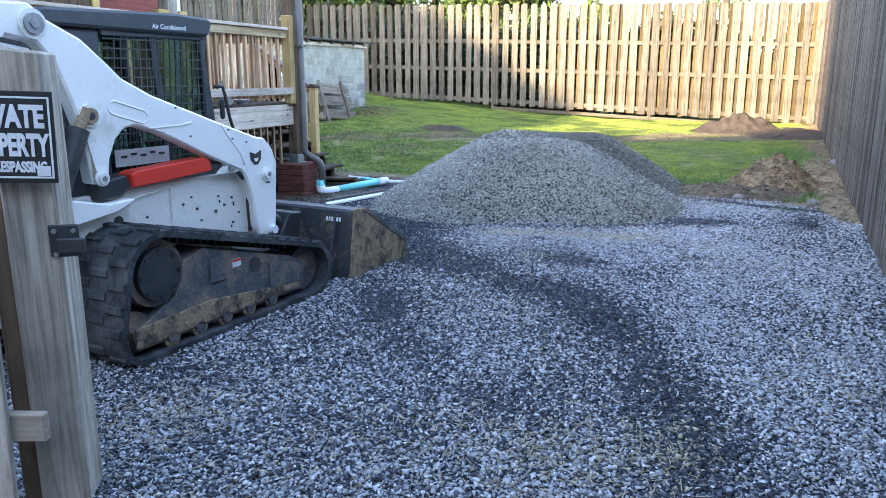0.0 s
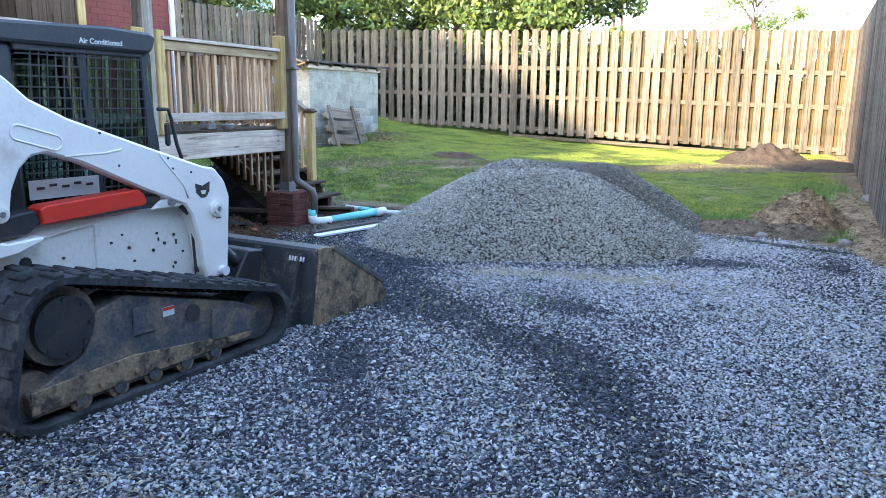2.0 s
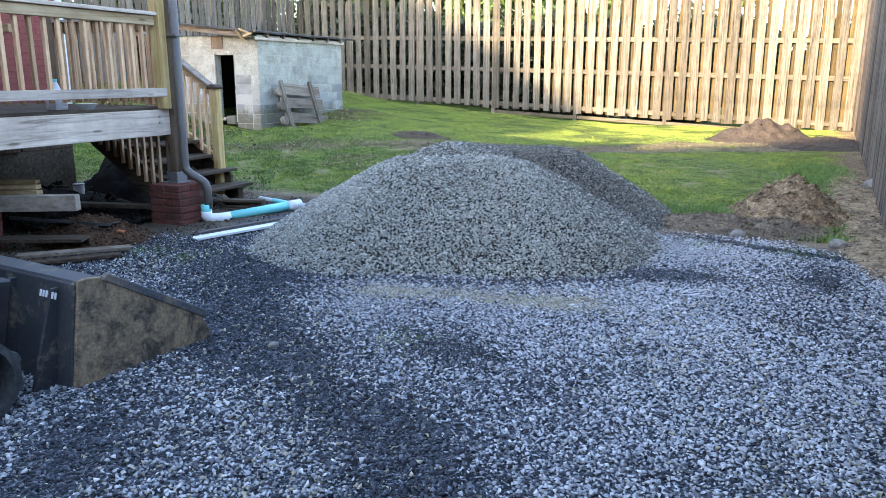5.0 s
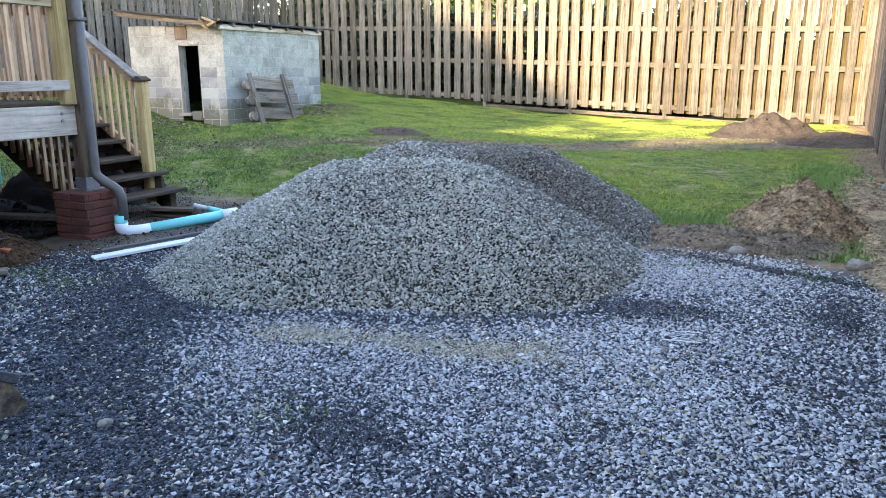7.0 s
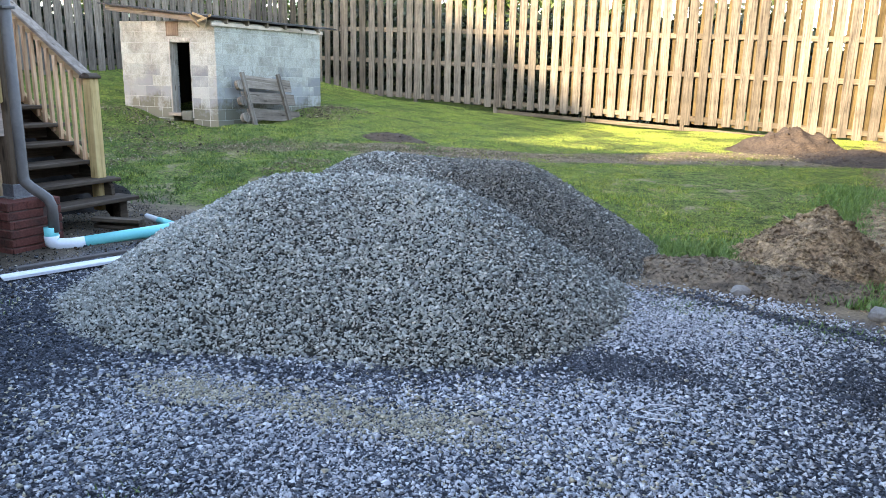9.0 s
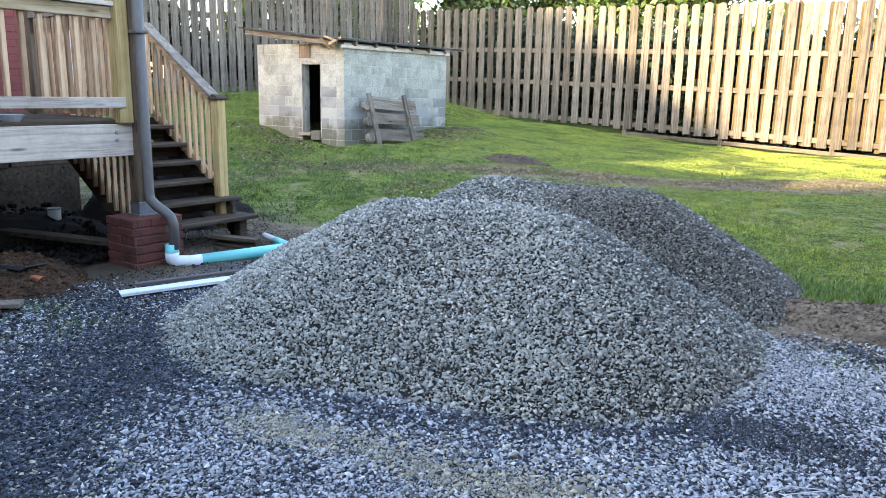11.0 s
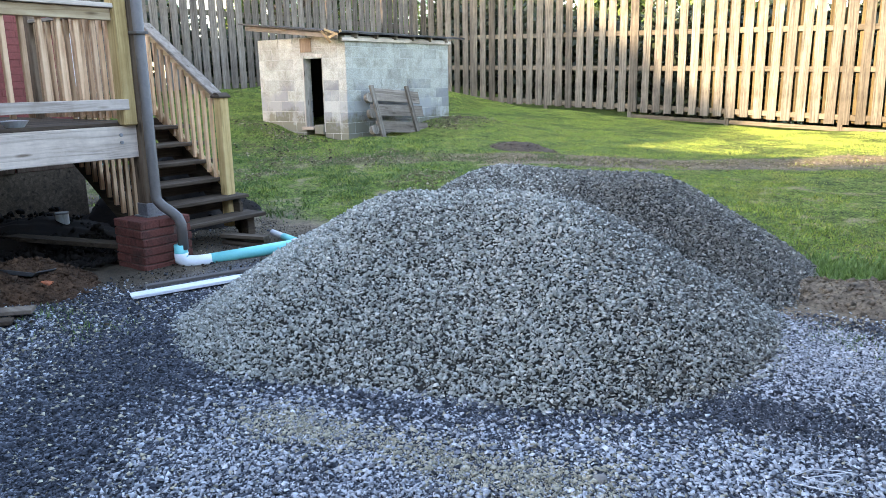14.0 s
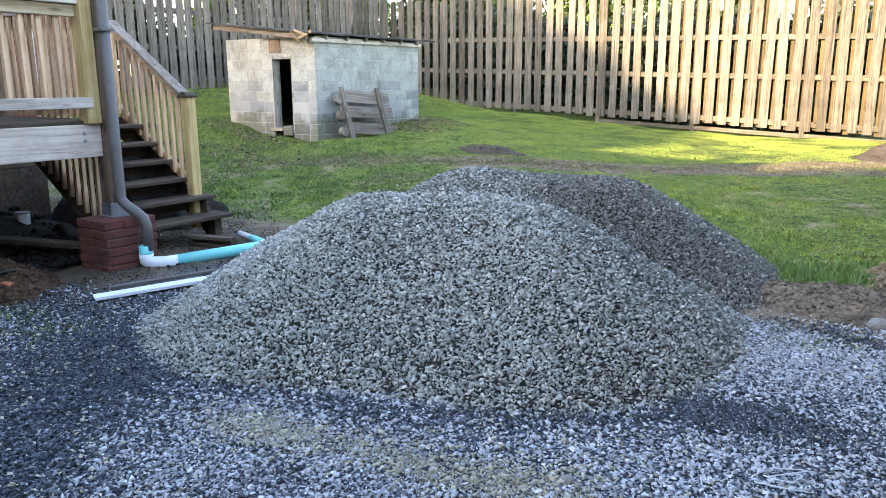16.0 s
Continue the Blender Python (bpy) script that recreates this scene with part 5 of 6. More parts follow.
    for y0, y1 in ((-0.105, -0.08), (W + 0.08, W + 0.105)):
        part("bucket_side", prism([(1.18, 0.0), (1.99, 0.0), (2.04, 0.05), (1.97, 0.19), (1.40, 0.535), (1.30, 0.545), (1.26, 0.54)], y0, y1, "y", 0.005), M_RUST, bk, "muddy brown bucket side plate")
        part("side_bar", prism([(1.38, 0.52), (1.50, 0.45), (2.0, 0.15), (2.02, 0.19), (1.42, 0.545)], y0 - 0.006, y1 + 0.006, "y", 0.004), M_MUD, bk, "worn edge bar")
    part("top_bar", box(1.25, 1.38, -0.09, W + 0.09, 0.50, 0.54, 0.008), M_BUCKET, bk)
    for k in range(6):
        part("painted_mark", box(0, 0.003, 0.0, 0.014, 0, 0.032), M_LETTER, bk, "painted mark", m=pose(1.19, -0.02 + k * 0.024, 0.455, 0, 14, 0))
    for y in (0.02, 0.38):
        part("back_rib", prism([(1.05, 0.02), (1.19, 0.0), (1.26, 0.5), (1.2, 0.5)], y, y + 0.02, "y", 0.003), M_BUCKET, bk)


loader()


# ---- gate post, sign and gate at the way in ----
def gate():
    g = thing("gate_post", "thick weathered gate post with black hinge", "gate post", (-1.985, 1.12, 0), 32)
    part("post", prism([(-0.085, -0.15), (0.08, -0.15), (0.085, 1.605), (-0.085, 1.625)], -0.09, 0.09, "y", 0.008), W_GREY_Z, g)
    part("side_board", box(-0.15, -0.09, -0.06, 0.1, -0.1, 1.58, 0.006), W_BROWN_Z, g, "brown side board")
    hin = part("hinge", box(0.05, 0.145, -0.103, -0.09, 0.935, 1.045, 0.004), M_BLACK, g, "black strap hinge")
    part("hinge_arm", box(0.075, 0.165, -0.118, -0.1, 0.95, 1.0, 0.004), M_BLACK, hin)
    for x, z in ((0.07, 0.945), (0.07, 1.025), (0.13, 1.025)):
        part("screw", rod((x, -0.11, z), (x, -0.10, z), 0.008, 8), M_ZINC, hin)
    s = thing("sign", "black private property sign with white lettering on the post", "sign", (-1.91, 1.0, 1.34), 32)
    part("plate", box(-0.17, 0.12, -0.003, 0.003, -0.145, 0.145, 0.002), M_SIGN, s, m=pose(0, 0, 0, 0, 2, 0))
    for x0, x1, z0, z1 in ((-0.16, 0.11, 0.122, 0.128), (-0.16, 0.11, -0.130, -0.124), (-0.16, -0.154, -0.13, 0.128), (0.104, 0.11, -0.13, 0.128)):
        part("border", box(x0, x1, -0.0055, -0.002, z0, z1), M_LETTER, s, m=pose(0, 0, 0, 0, 2, 0))
    for body, size, z, sx in (("PRIVATE", 0.095, 0.035, 0.66), ("PROPERTY", 0.095, -0.055, 0.54), ("NO TRESPASSING", 0.046, -0.108, 0.62)):
        part("lettering", text_mesh(body, size, M_LETTER, 0.0015, size * 0.045), M_LETTER, s, "white words " + body, m=pose(-0.025, -0.005, z, 0, 2, 0) @ pose(0, 0, 0, 90, 0, 0) @ Matrix.Diagonal((sx, 1, 1, 1)))
    part("corner_sticker", box(0.06, 0.1, -0.006, -0.002, -0.122, -0.09), M_LETTER, s, m=pose(0, 0, 0, 0, 2, 0))
    t = thing("gate", "weathered picket gate hung on the gate post", "gate", (-1.96, 0.93, 0), 20)
    for i in range(4):
        part("picket", prism([(0, 0.03), (0.13, 0.03), (0.13, 1.2), (0.1, 1.25), (0.03, 1.25), (0, 1.2)], -0.012, 0.012, "y", 0.004), W_GREY_Z, t, m=pose(-0.15 - i * 0.17, -0.06, 0, 0, 1.5, 0))
    for z in (0.38,):
        part("rail", box(-0.9, 0.1, -0.045, -0.008, z - 0.05, z + 0.05, 0.005), W_GREY_X, t)


gate()


# ---- heaps of dug soil ----
M_STRAW = stones("dry_straw", ((0.3, 0.24, 0.15), (0.42, 0.36, 0.25), (0.22, 0.17, 0.11)), (0.3, 0.25, 0.18), 0.8)
M_CLOD = stones("lawn_clod", ((0.09, 0.08, 0.045), (0.19, 0.15, 0.095), (0.13, 0.12, 0.06), (0.28, 0.225, 0.145)), (0.17, 0.15, 0.07), 0.95)
M_CRUMB = stones("soil_crumb", ((0.02, 0.016, 0.012), (0.055, 0.04, 0.027), (0.033, 0.025, 0.018), (0.11, 0.08, 0.05)), (0.05, 0.037, 0.024), 0.95)

M_SOIL_RED = grime("red_brown_soil", (0.13, 0.07, 0.04), (0.06, 0.04, 0.028), 0.95, scale=5, amount=(0.35, 0.7), grain=0.3, fine=30)


def soil_heap(name, label, cx, cy, rx, ry, h, seed, mat, clods):
    g = thing(name, label, "soil heap", (0, 0, 0))
    ax = np.arange(cx - rx * 1.5, cx + rx * 1.5, 0.05)
    ay = np.arange(cy - ry * 1.5, cy + ry * 1.5, 0.05)

    def zf(x, y):
        d = np.sqrt(((x - cx) / rx) ** 2 + ((y - cy) / ry) ** 2)
        lump = h * (0.15 * wavy(x, y, seed, 4.5) + 0.15 * wavy(x, y, seed + 1, 10.0) + 0.1 * wavy(x, y, seed + 2, 24.0))
        return ground_z(x, y) + h * np.exp(-(d * 1.25) ** 2.7) + lump * np.exp(-(d * 0.9) ** 2) - 0.05 * ease(d, 0.9, 1.45)
    part("mound", grid_mesh("mound", ax, ay, zf, mat), mat, g)
    a, r = rng.uniform(0, 6.28, clods), np.sqrt(rng.random(clods)) * 1.15
    x, y = cx + np.cos(a) * r * rx, cy + np.sin(a) * r * ry
    sz = rng.uniform(0.007, 0.024, clods) * rng.choice([0.5, 1.0, 2.4], clods, p=[0.6, 0.36, 0.04])
    o = part("crumbled_soil", rough_stones("clods", np.column_stack([x, y, zf(x, y) + sz * 0.1]), sz, mat, 0.55), mat, g)
    o["kind"] = "stuff"


soil_heap("near_soil_heap", "lumpy heap of brown clods beside the drive", 0.82, 10.55, 0.6, 0.7, 0.38, 21, M_SOIL, 14000)
soil_heap("far_soil_heap", "dark heap of dug soil near the far fence", 0.35, 19.7, 1.0, 0.8, 0.38, 31, M_SOIL_DARK, 2500)
soil_heap("low_soil_heap", "low spread of dug soil by the grey fence", 1.6, 18.6, 1.1, 1.0, 0.16, 41, M_SOIL_DARK, 4000)
soil_heap("soil_ridge", "ridge of crumbled soil at the gravel edge", 0.3, 9.72, 1.0, 0.42, 0.12, 51, M_SOIL_MIX, 4500)
soil_heap("dark_clod_heap", "small dark clods on the lawn behind the gravel", -5.95, 15.5, 0.6, 0.3, 0.12, 61, M_SOIL_DARK, 700)
soil_heap("porch_soil_heap", "red-brown soil heaped under the porch", -5.3, 6.75, 0.6, 0.45, 0.2, 71, M_SOIL_RED, 6000)
soil_heap("fence_soil", "bare soil along the foot of the grey fence", 1.55, 11.0, 0.42, 3.0, 0.08, 81, M_SOIL, 6000)

# single stones
for i, (x, y, r) in enumerate(((1.87, 12.78, 0.16), (1.35, 10.6, 0.09), (-0.62, 9.35, 0.05), (-0.5, 6.62, 0.03), (-1.9, 5.0, 0.035), (0.35, 9.3, 0.07), (1.2, 9.15, 0.08))):
    bm = bmesh.new()
    bmesh.ops.create_icosphere(bm, subdivisions=2, radius=r)
    for vtx in bm.verts:
        vtx.co *= 1 + 0.28 * noise.noise(vtx.co / r * 1.3 + Vector((i * 7.3, 0, 0)))
        vtx.co.z *= 0.65
    solo("rock", bm, M_ROCK, "pale grey rock on bare soil", "rock", Matrix.Translation((x, y, float(ground_z(x, y)) + r * 0.35)), smooth=False)


# ---- boards and clutter by the porch ----
def plank(label, a, c, w, h, mat, name="plank"):
    solo(name, beam(a, c, w, h, (0, 0, 1), 0.004), mat, label, "plank")


for k, (a, c, w) in enumerate((((-4.25, 7.0, 0.02), (-3.85, 7.95, 0.045), 0.12), ((-4.38, 7.2, 0.025), (-4.0, 8.1, 0.05), 0.06))):
    solo("siding_strip", prism([(-w / 2, 0), (w / 2, 0), (w / 2, 0.02), (w / 2 - 0.012, 0.008), (-w / 2 + 0.012, 0.008), (-w / 2, 0.02)], 0, (Vector(c) - Vector(a)).length, "y"), M_PVC if k == 0 else M_SPOUT,
         "long white trim strip lying on the ground" if k == 0 else "dark trim strip lying on the ground", "trim strip",
         Matrix.Translation(a) @ (Vector(c) - Vector(a)).to_track_quat("Y", "Z").to_matrix().to_4x4())
plank("grey timber lying on bricks under the porch", (-6.0, 5.9, 0.40), (-4.95, 6.35, 0.42), 0.09, 0.14, W_GREY_X, "timber")
for i in range(3):
    plank("yellow offcut stacked on the timber", (-6.0 + 0.05 * i, 6.06 + 0.05 * i, 0.49 + 0.04 * i), (-5.35 - 0.06 * i, 6.3 + 0.04 * i, 0.49 + 0.04 * i), 0.09, 0.036, W_PINE_X)
plank("long dark plank under the porch", (-7.2, 6.9, 0.2), (-5.2, 7.65, 0.16), 0.14, 0.04, W_DARK_X)
plank("dark plank lying under the porch", (-6.1, 5.75, 0.10), (-4.9, 6.35, 0.10), 0.2, 0.03, W_DARK_X)
plank("grey offcut lying at the gravel edge", (-5.0, 5.75, 0.06), (-4.45, 6.42, 0.05), 0.12, 0.03, W_GREY_X)
plank("dark offcut lying at the gravel edge", (-4.85, 5.65, 0.03), (-4.38, 6.25, 0.03), 0.1, 0.03, W_DARK_X)
bp = thing("brick_stack", "short stack of bricks under the grey timber", "brick stack", (-5.75, 6.02, 0))
bmh = mesh_of("brick", box(-0.1, 0.1, -0.05, 0.05, -0.032, 0.032, 0.005), M_BRICK)
for r in range(5):
    for i in range(2):
        part("brick", bmh, M_BRICK, bp, m=pose(random.uniform(-0.01, 0.01), -0.055 + i * 0.11, 0.033 + r * 0.066, 0, 0, random.uniform(-4, 4)))
sheet = thing("roofing_sheet", "black metal sheet lying bent on the soil", "metal sheet", (-5.28, 6.6, 0.16), 32)
part("panel", prism([(-0.55, 0.0), (0.3, 0.0), (0.34, 0.035), (0.33, 0.04), (0.29, 0.008), (-0.55, 0.008)], -0.12, 0.14, "y"), M_BLACK, sheet, m=pose(0, 0, 0, -8, 6, 0))
part("fold", prism([(-0.12, 0.0), (-0.1, 0.0), (-0.1, 0.03), (-0.12, 0.03)], -0.55, 0.3, "x"), M_BLACK, sheet, m=pose(0, 0, 0, -8, 6, 0))
shard = thing("brick_shard", "broken orange brick lying on the soil", "brick", (-4.94, 6.73, 0.05), 25)
part("piece", prism([(-0.07, 0.0), (0.06, 0.0), (0.075, 0.04), (0.02, 0.06), (-0.06, 0.045)], -0.035, 0.035, "y", 0.006), M_SHARD, shard)
for i, (x, y, z, a) in enumerate(((-4.98, 8.62, 0.03, 12), (-5.0, 8.66, 0.065, 9), (-4.97, 8.6, 0.1, 16))):
    solo("slat_offcut", box(-0.24, 0.24, -0.05, 0.05, -0.016, 0.016, 0.003), W_DARK_X, "dark offcut stacked beside the stairs", "plank", pose(x, y, z, 0, 0, a))
drain = thing("drain_riser", "teal plastic pipe standing behind the porch", "drain pipe", (-8.6, 9.3, 0.05))
part("riser", tube([(0, 0, 0), (0, 0, 0.95)], 0.056, 14), M_TEAL, drain, "", True)
can = thing("paint_can", "white can standing on rubble under the porch", "can", (-6.6, 7.75, 0.16))
part("can_body", rod((0, 0, 0), (0, 0, 0.14), 0.06, 18), M_PVC, can)
part("can_rim", rod((0, 0, 0.135), (0, 0, 0.15), 0.064, 18), M_ZINC, can)
jug = thing("jug", "white plastic jug standing on the deck", "jug", (-5.32, 6.55, 1.2))
part("jug_body", box(-0.07, 0.07, -0.07, 0.07, 0, 0.19, 0.03, 2), M_PVC, jug)
part("jug_neck", rod((0, 0, 0.19), (0, 0, 0.25), 0.045, 14, 0.022), M_PVC, jug)
part("jug_cap", rod((0, 0, 0.25), (0, 0, 0.275), 0.024, 14), M_TEAL, jug)
dish = thing("dish", "white shallow dish on the deck", "dish", (-5.3, 6.85, 1.2))
part("bowl", rod((0, 0, 0), (0, 0, 0.05), 0.06, 18, 0.1), M_PVC, dish)
k = 1500
rx_, ry_ = rng.uniform(-7.4, -5.3, k), rng.uniform(6.6, 8.0, k)
# rubble and soil here take the near-black tone that includes the deck's shade
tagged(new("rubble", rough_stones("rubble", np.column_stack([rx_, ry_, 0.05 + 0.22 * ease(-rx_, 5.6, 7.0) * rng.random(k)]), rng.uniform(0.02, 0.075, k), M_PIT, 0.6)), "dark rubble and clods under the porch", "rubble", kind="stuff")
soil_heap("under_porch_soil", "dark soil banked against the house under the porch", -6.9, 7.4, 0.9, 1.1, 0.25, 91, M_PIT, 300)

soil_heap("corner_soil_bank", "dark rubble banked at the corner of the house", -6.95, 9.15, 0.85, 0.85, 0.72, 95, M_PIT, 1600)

# dark crumbs and litter round the pier, the stairs and the drain
k = 16000
lx_, ly_ = rng.uniform(-7.4, -3.7, k), rng.uniform(5.3, 9.6, k)
ok = (heap_z(lx_, ly_) < ground_z(lx_, ly_)) & (lx_ < -3.9 + 0.35 * rng.normal(0, 1, k)) & ~((lx_ < -4.9) & (ly_ > 7.0) & (ly_ < 7.9))
lx_, ly_ = lx_[ok], ly_[ok]
sz = rng.uniform(0.006, 0.016, len(lx_)) * rng.choice([0.6, 1.0, 1.9], len(lx_), p=[0.55, 0.4, 0.05])
tagged(new("soil_crumbs", rough_stones("soil_crumbs", np.column_stack([lx_, ly_, ground_z(lx_, ly_) + sz * 0.3]), sz, M_CRUMB, 0.6, (M_GRAVEL_DARK, M_STRAW), rng.choice([0, 1, 2], len(lx_), p=[0.72, 0.2, 0.08]))), "dark crumbled soil and litter round the pier", "soil", kind="stuff")


# dark loose soil round the foot of the shed
k = 5200
lx_ = np.concatenate([rng.normal(-8.8, 0.35, k // 2), rng.normal(-10.9, 0.75, k // 4), rng.normal(-9.6, 0.9, k // 4)])
ly_ = np.concatenate([rng.uniform(16.7, 18.9, k // 2), rng.normal(14.35, 0.16, k // 4), rng.normal(13.3, 0.3, k // 4)])
ok = ~((lx_ > -11.8) & (lx_ < -9.33) & (ly_ > 14.7))
lx_, ly_ = lx_[ok], ly_[ok]
sz = rng.uniform(0.012, 0.032, len(lx_)) * rng.choice([0.6, 1.0, 1.8], len(lx_), p=[0.5, 0.44, 0.06])
tagged(new("shed_foot_soil", rough_stones("shed_foot_soil", np.column_stack([lx_, ly_, ground_z(lx_, ly_) + sz * 0.3]), sz, M_CLOD, 0.5, (M_STRAW, M_CRUMB), rng.choice([0, 1, 2], len(lx_), p=[0.6, 0.1, 0.3]), 0.4, False)), "dark loose soil and dead grass round the shed", "soil", kind="stuff")

# crumbled soil along the foot of the right fence
k = 15000
ly_ = rng.uniform(9.2, 23.5, k)
lx_ = 1.62 + 0.058 * (ly_ - 8.3) - 0.04 - 0.62 * rng.random(k) ** 1.3
sz = rng.uniform(0.007, 0.02, k) * rng.choice([0.6, 1.0, 2.0], k, p=[0.6, 0.37, 0.03])
tagged(new("fence_foot_soil", rough_stones("fence_foot_soil", np.column_stack([lx_, ly_, ground_z(lx_, ly_) + sz * 0.3]), sz, M_SOIL, 0.5, (M_CLOD, M_STRAW), rng.choice([0, 1, 2], k, p=[0.7, 0.22, 0.08]), 0.4, False)), "tan crumbled soil along the grey fence", "soil", kind="stuff")


# crumbled soil on the worn strips of the lawn
k = 22000
lx_ = np.concatenate([rng.uniform(-8.5, 1.6, k // 2), rng.uniform(-9.5, -5.2, k // 2)])
ly_ = np.concatenate([15.9 + 0.62 * (lx_[:k // 2] + 3.5) + rng.normal(0, 0.5, k // 2) * (0.5 + 0.17 * np.maximum(lx_[:k // 2] + 5.2, 0)), rng.uniform(11.2, 14.2, k // 2)])
ok = (ly_ < 23.9) & ((np.arange(k) < k // 2) | (wavy(lx_, ly_, 131, 2.4) + 0.5 * wavy(lx_, ly_, 132, 6.0) > 0.45)) & (heap_z(lx_, ly_) < ground_z(lx_, ly_))
lx_, ly_ = lx_[ok], ly_[ok]
sz = rng.uniform(0.01, 0.03, len(lx_)) * rng.choice([0.6, 1.0, 1.6], len(lx_), p=[0.5, 0.45, 0.05])
tagged(new("lawn_crumbs", rough_stones("lawn_crumbs", np.column_stack([lx_, ly_, ground_z(lx_, ly_) + sz * 0.3]), sz, M_CLOD, 0.5, (M_STRAW,), (rng.random(len(lx_)) < 0.15).astype(int))), "crumbled soil and dead grass on the worn lawn", "soil", kind="stuff")


# ---- grass, weeds ----
def blades(name, px2, py2, h, w, mat, label, cat):
    k2 = len(px2)
    a = rng.uniform(0, 6.28, k2)
    lean = rng.normal(0, 0.45, (k2, 2)) * h[:, None]
    z0 = ground_z(px2, py2) - 0.01
    base = np.column_stack([px2, py2, z0])
    off = np.column_stack([np.cos(a), np.sin(a), np.zeros(k2)]) * (w / 2)[:, None]
    tip = base + np.column_stack([lean, h])
    v5 = np.stack([base - off, base + off, tip], 1).reshape(-1, 3)
    f = np.arange(k2)[:, None] * 3 + np.arange(3)
    tagged(new(name, raw_mesh(name, v5, f, mat)), label, cat, kind="stuff")


M_GRASS = stones("grass_blades", ((0.09, 0.16, 0.022), (0.2, 0.31, 0.04), (0.28, 0.38, 0.055), (0.38, 0.38, 0.08), (0.14, 0.23, 0.03)), (0.33, 0.3, 0.08), 0.6)
# tufts: darker clover and paler dry turf in patches
mn, ml = M_GRASS.node_tree.nodes, M_GRASS.node_tree.links
mb = mn["Principled BSDF"]
m_src = mb.inputs["Base Color"].links[0].from_socket
m_pos = place(mn)
m_tuft = noise_tex(mn, ml, m_pos, 5.5, 5.0, 0.7)
m_src = mixc(mn, ml, m_src, ramp(mn, ml, m_tuft, ((0.34, (0.5, 0.62, 0.55)), (0.5, (0.95, 0.97, 0.9)), (0.66, (1.2, 1.1, 1.0)))), 1.0, "MULTIPLY")
m_dry = noise_tex(mn, ml, m_pos, 1.3, 4.0, 0.6)
m_src = mixc(mn, ml, m_src, (0.19, 0.165, 0.06), ramp(mn, ml, m_dry, ((0.54, (0, 0, 0)), (0.72, (0.5,) * 3))))
ml.new(m_src, mb.inputs["Base Color"])
M_CLOVER = stones("clover_leaves", ((0.04, 0.085, 0.018), (0.075, 0.14, 0.026), (0.12, 0.18, 0.035)), (0.12, 0.13, 0.045), 0.6)
M_WEED = stones("weed_leaves", ((0.07, 0.14, 0.03), (0.12, 0.22, 0.045), (0.17, 0.27, 0.065)), (0.16, 0.2, 0.07), 0.55)
k = 520000
gx_, gy_ = rng.uniform(-15.0, 2.3, k), 9.0 + 15.1 * rng.random(k) ** 1.15
wob_ = 0.5 * wavy(gx_, gy_, 101, 0.8)
bare = ((gy_ + wob_ < 10.4) & (gx_ > -4.4)) | (np.abs(gy_ - 15.9 - 0.62 * (gx_ + 3.5) + 0.5 * wob_) < 0.5 + 0.17 * np.maximum(gx_ + 5.2, 0)) & (gx_ > -8.0 + wob_) & (wavy(gx_, gy_, 141, 5.0) + rng.normal(0, 0.5, k) > -0.75) | (gx_ > 1.2 + 0.058 * (gy_ - 8.3) + 0.22 * wob_ + rng.normal(0, 0.1, k))
bare |= (heap_z(gx_, gy_) > ground_z(gx_, gy_)) | ((gx_ > -11.9) & (gx_ < -9.3) & (gy_ > 14.6) & (gy_ < 18.1)) | ((gx_ < -4.4) & (gy_ + wob_ < 9.5))
bare |= (wavy(gx_, gy_, 111, 1.6) > 0.75) & (rng.random(k) < 0.8)
bare |= (gx_ < -4.6) & (gx_ > -11) & (gy_ < 14.6) & (wavy(gx_, gy_, 131, 2.4) + 0.5 * wavy(gx_, gy_, 132, 6.0) > 0.15) & (rng.random(k) < 0.85)
bare |= ((gx_ - 0.25) / 1.1) ** 2 + ((gy_ - 19.6) / 0.9) ** 2 < 1.0
gx_, gy_ = gx_[~bare], gy_[~bare]
blades("lawn_grass", gx_, gy_, rng.uniform(0.012, 0.036, len(gx_)) * (1 + 0.35 * wavy(gx_, gy_, 121, 2.0) + 0.4 * wavy(gx_, gy_, 122, 9.0)), rng.uniform(0.008, 0.02, len(gx_)), M_GRASS, "short patchy green lawn grass", "grass")
k = 22000
wx, wy = np.concatenate([rng.normal(1.25, 0.2, k // 2), rng.normal(0.9, 0.5, k // 4), rng.normal(-0.1, 0.35, k // 4)]), np.concatenate([rng.uniform(9.3, 15.0, k // 2), rng.normal(10.6, 0.3, k // 4), rng.normal(10.35, 0.2, k // 4)])
ok = wx < 1.75
blades("weeds", wx[ok], wy[ok], rng.uniform(0.02, 0.085, ok.sum()), rng.uniform(0.012, 0.034, ok.sum()), M_WEED, "low green weeds along the soil and fence", "weeds")
# coarse clover tufts on the lumpy lawn before the shed
k = 240
tx, ty = rng.uniform(-11.5, -4.7, k), rng.uniform(9.7, 15.2, k)
tx, ty = np.repeat(tx, 90) + rng.normal(0, 0.13, k * 90), np.repeat(ty, 90) + rng.normal(0, 0.09, k * 90)
ok = (heap_z(tx, ty) < ground_z(tx, ty)) & ~((tx > -11.9) & (tx < -9.25) & (ty > 14.5))
blades("clover_tufts", tx[ok], ty[ok], rng.uniform(0.015, 0.055, ok.sum()), rng.uniform(0.012, 0.03, ok.sum()), M_CLOVER, "dark clover tufts in the lumpy lawn", "weeds")
k = 1400
cx_ = rng.choice([-3.9, 0.05, -1.2, 0.9, -4.4, 1.5], k) + rng.normal(0, 0.14, k)
cy_ = np.where(cx_ < -3, 6.5, np.where(cx_ < -0.6, 5.4, 8.75)) + rng.normal(0, 0.12, k)
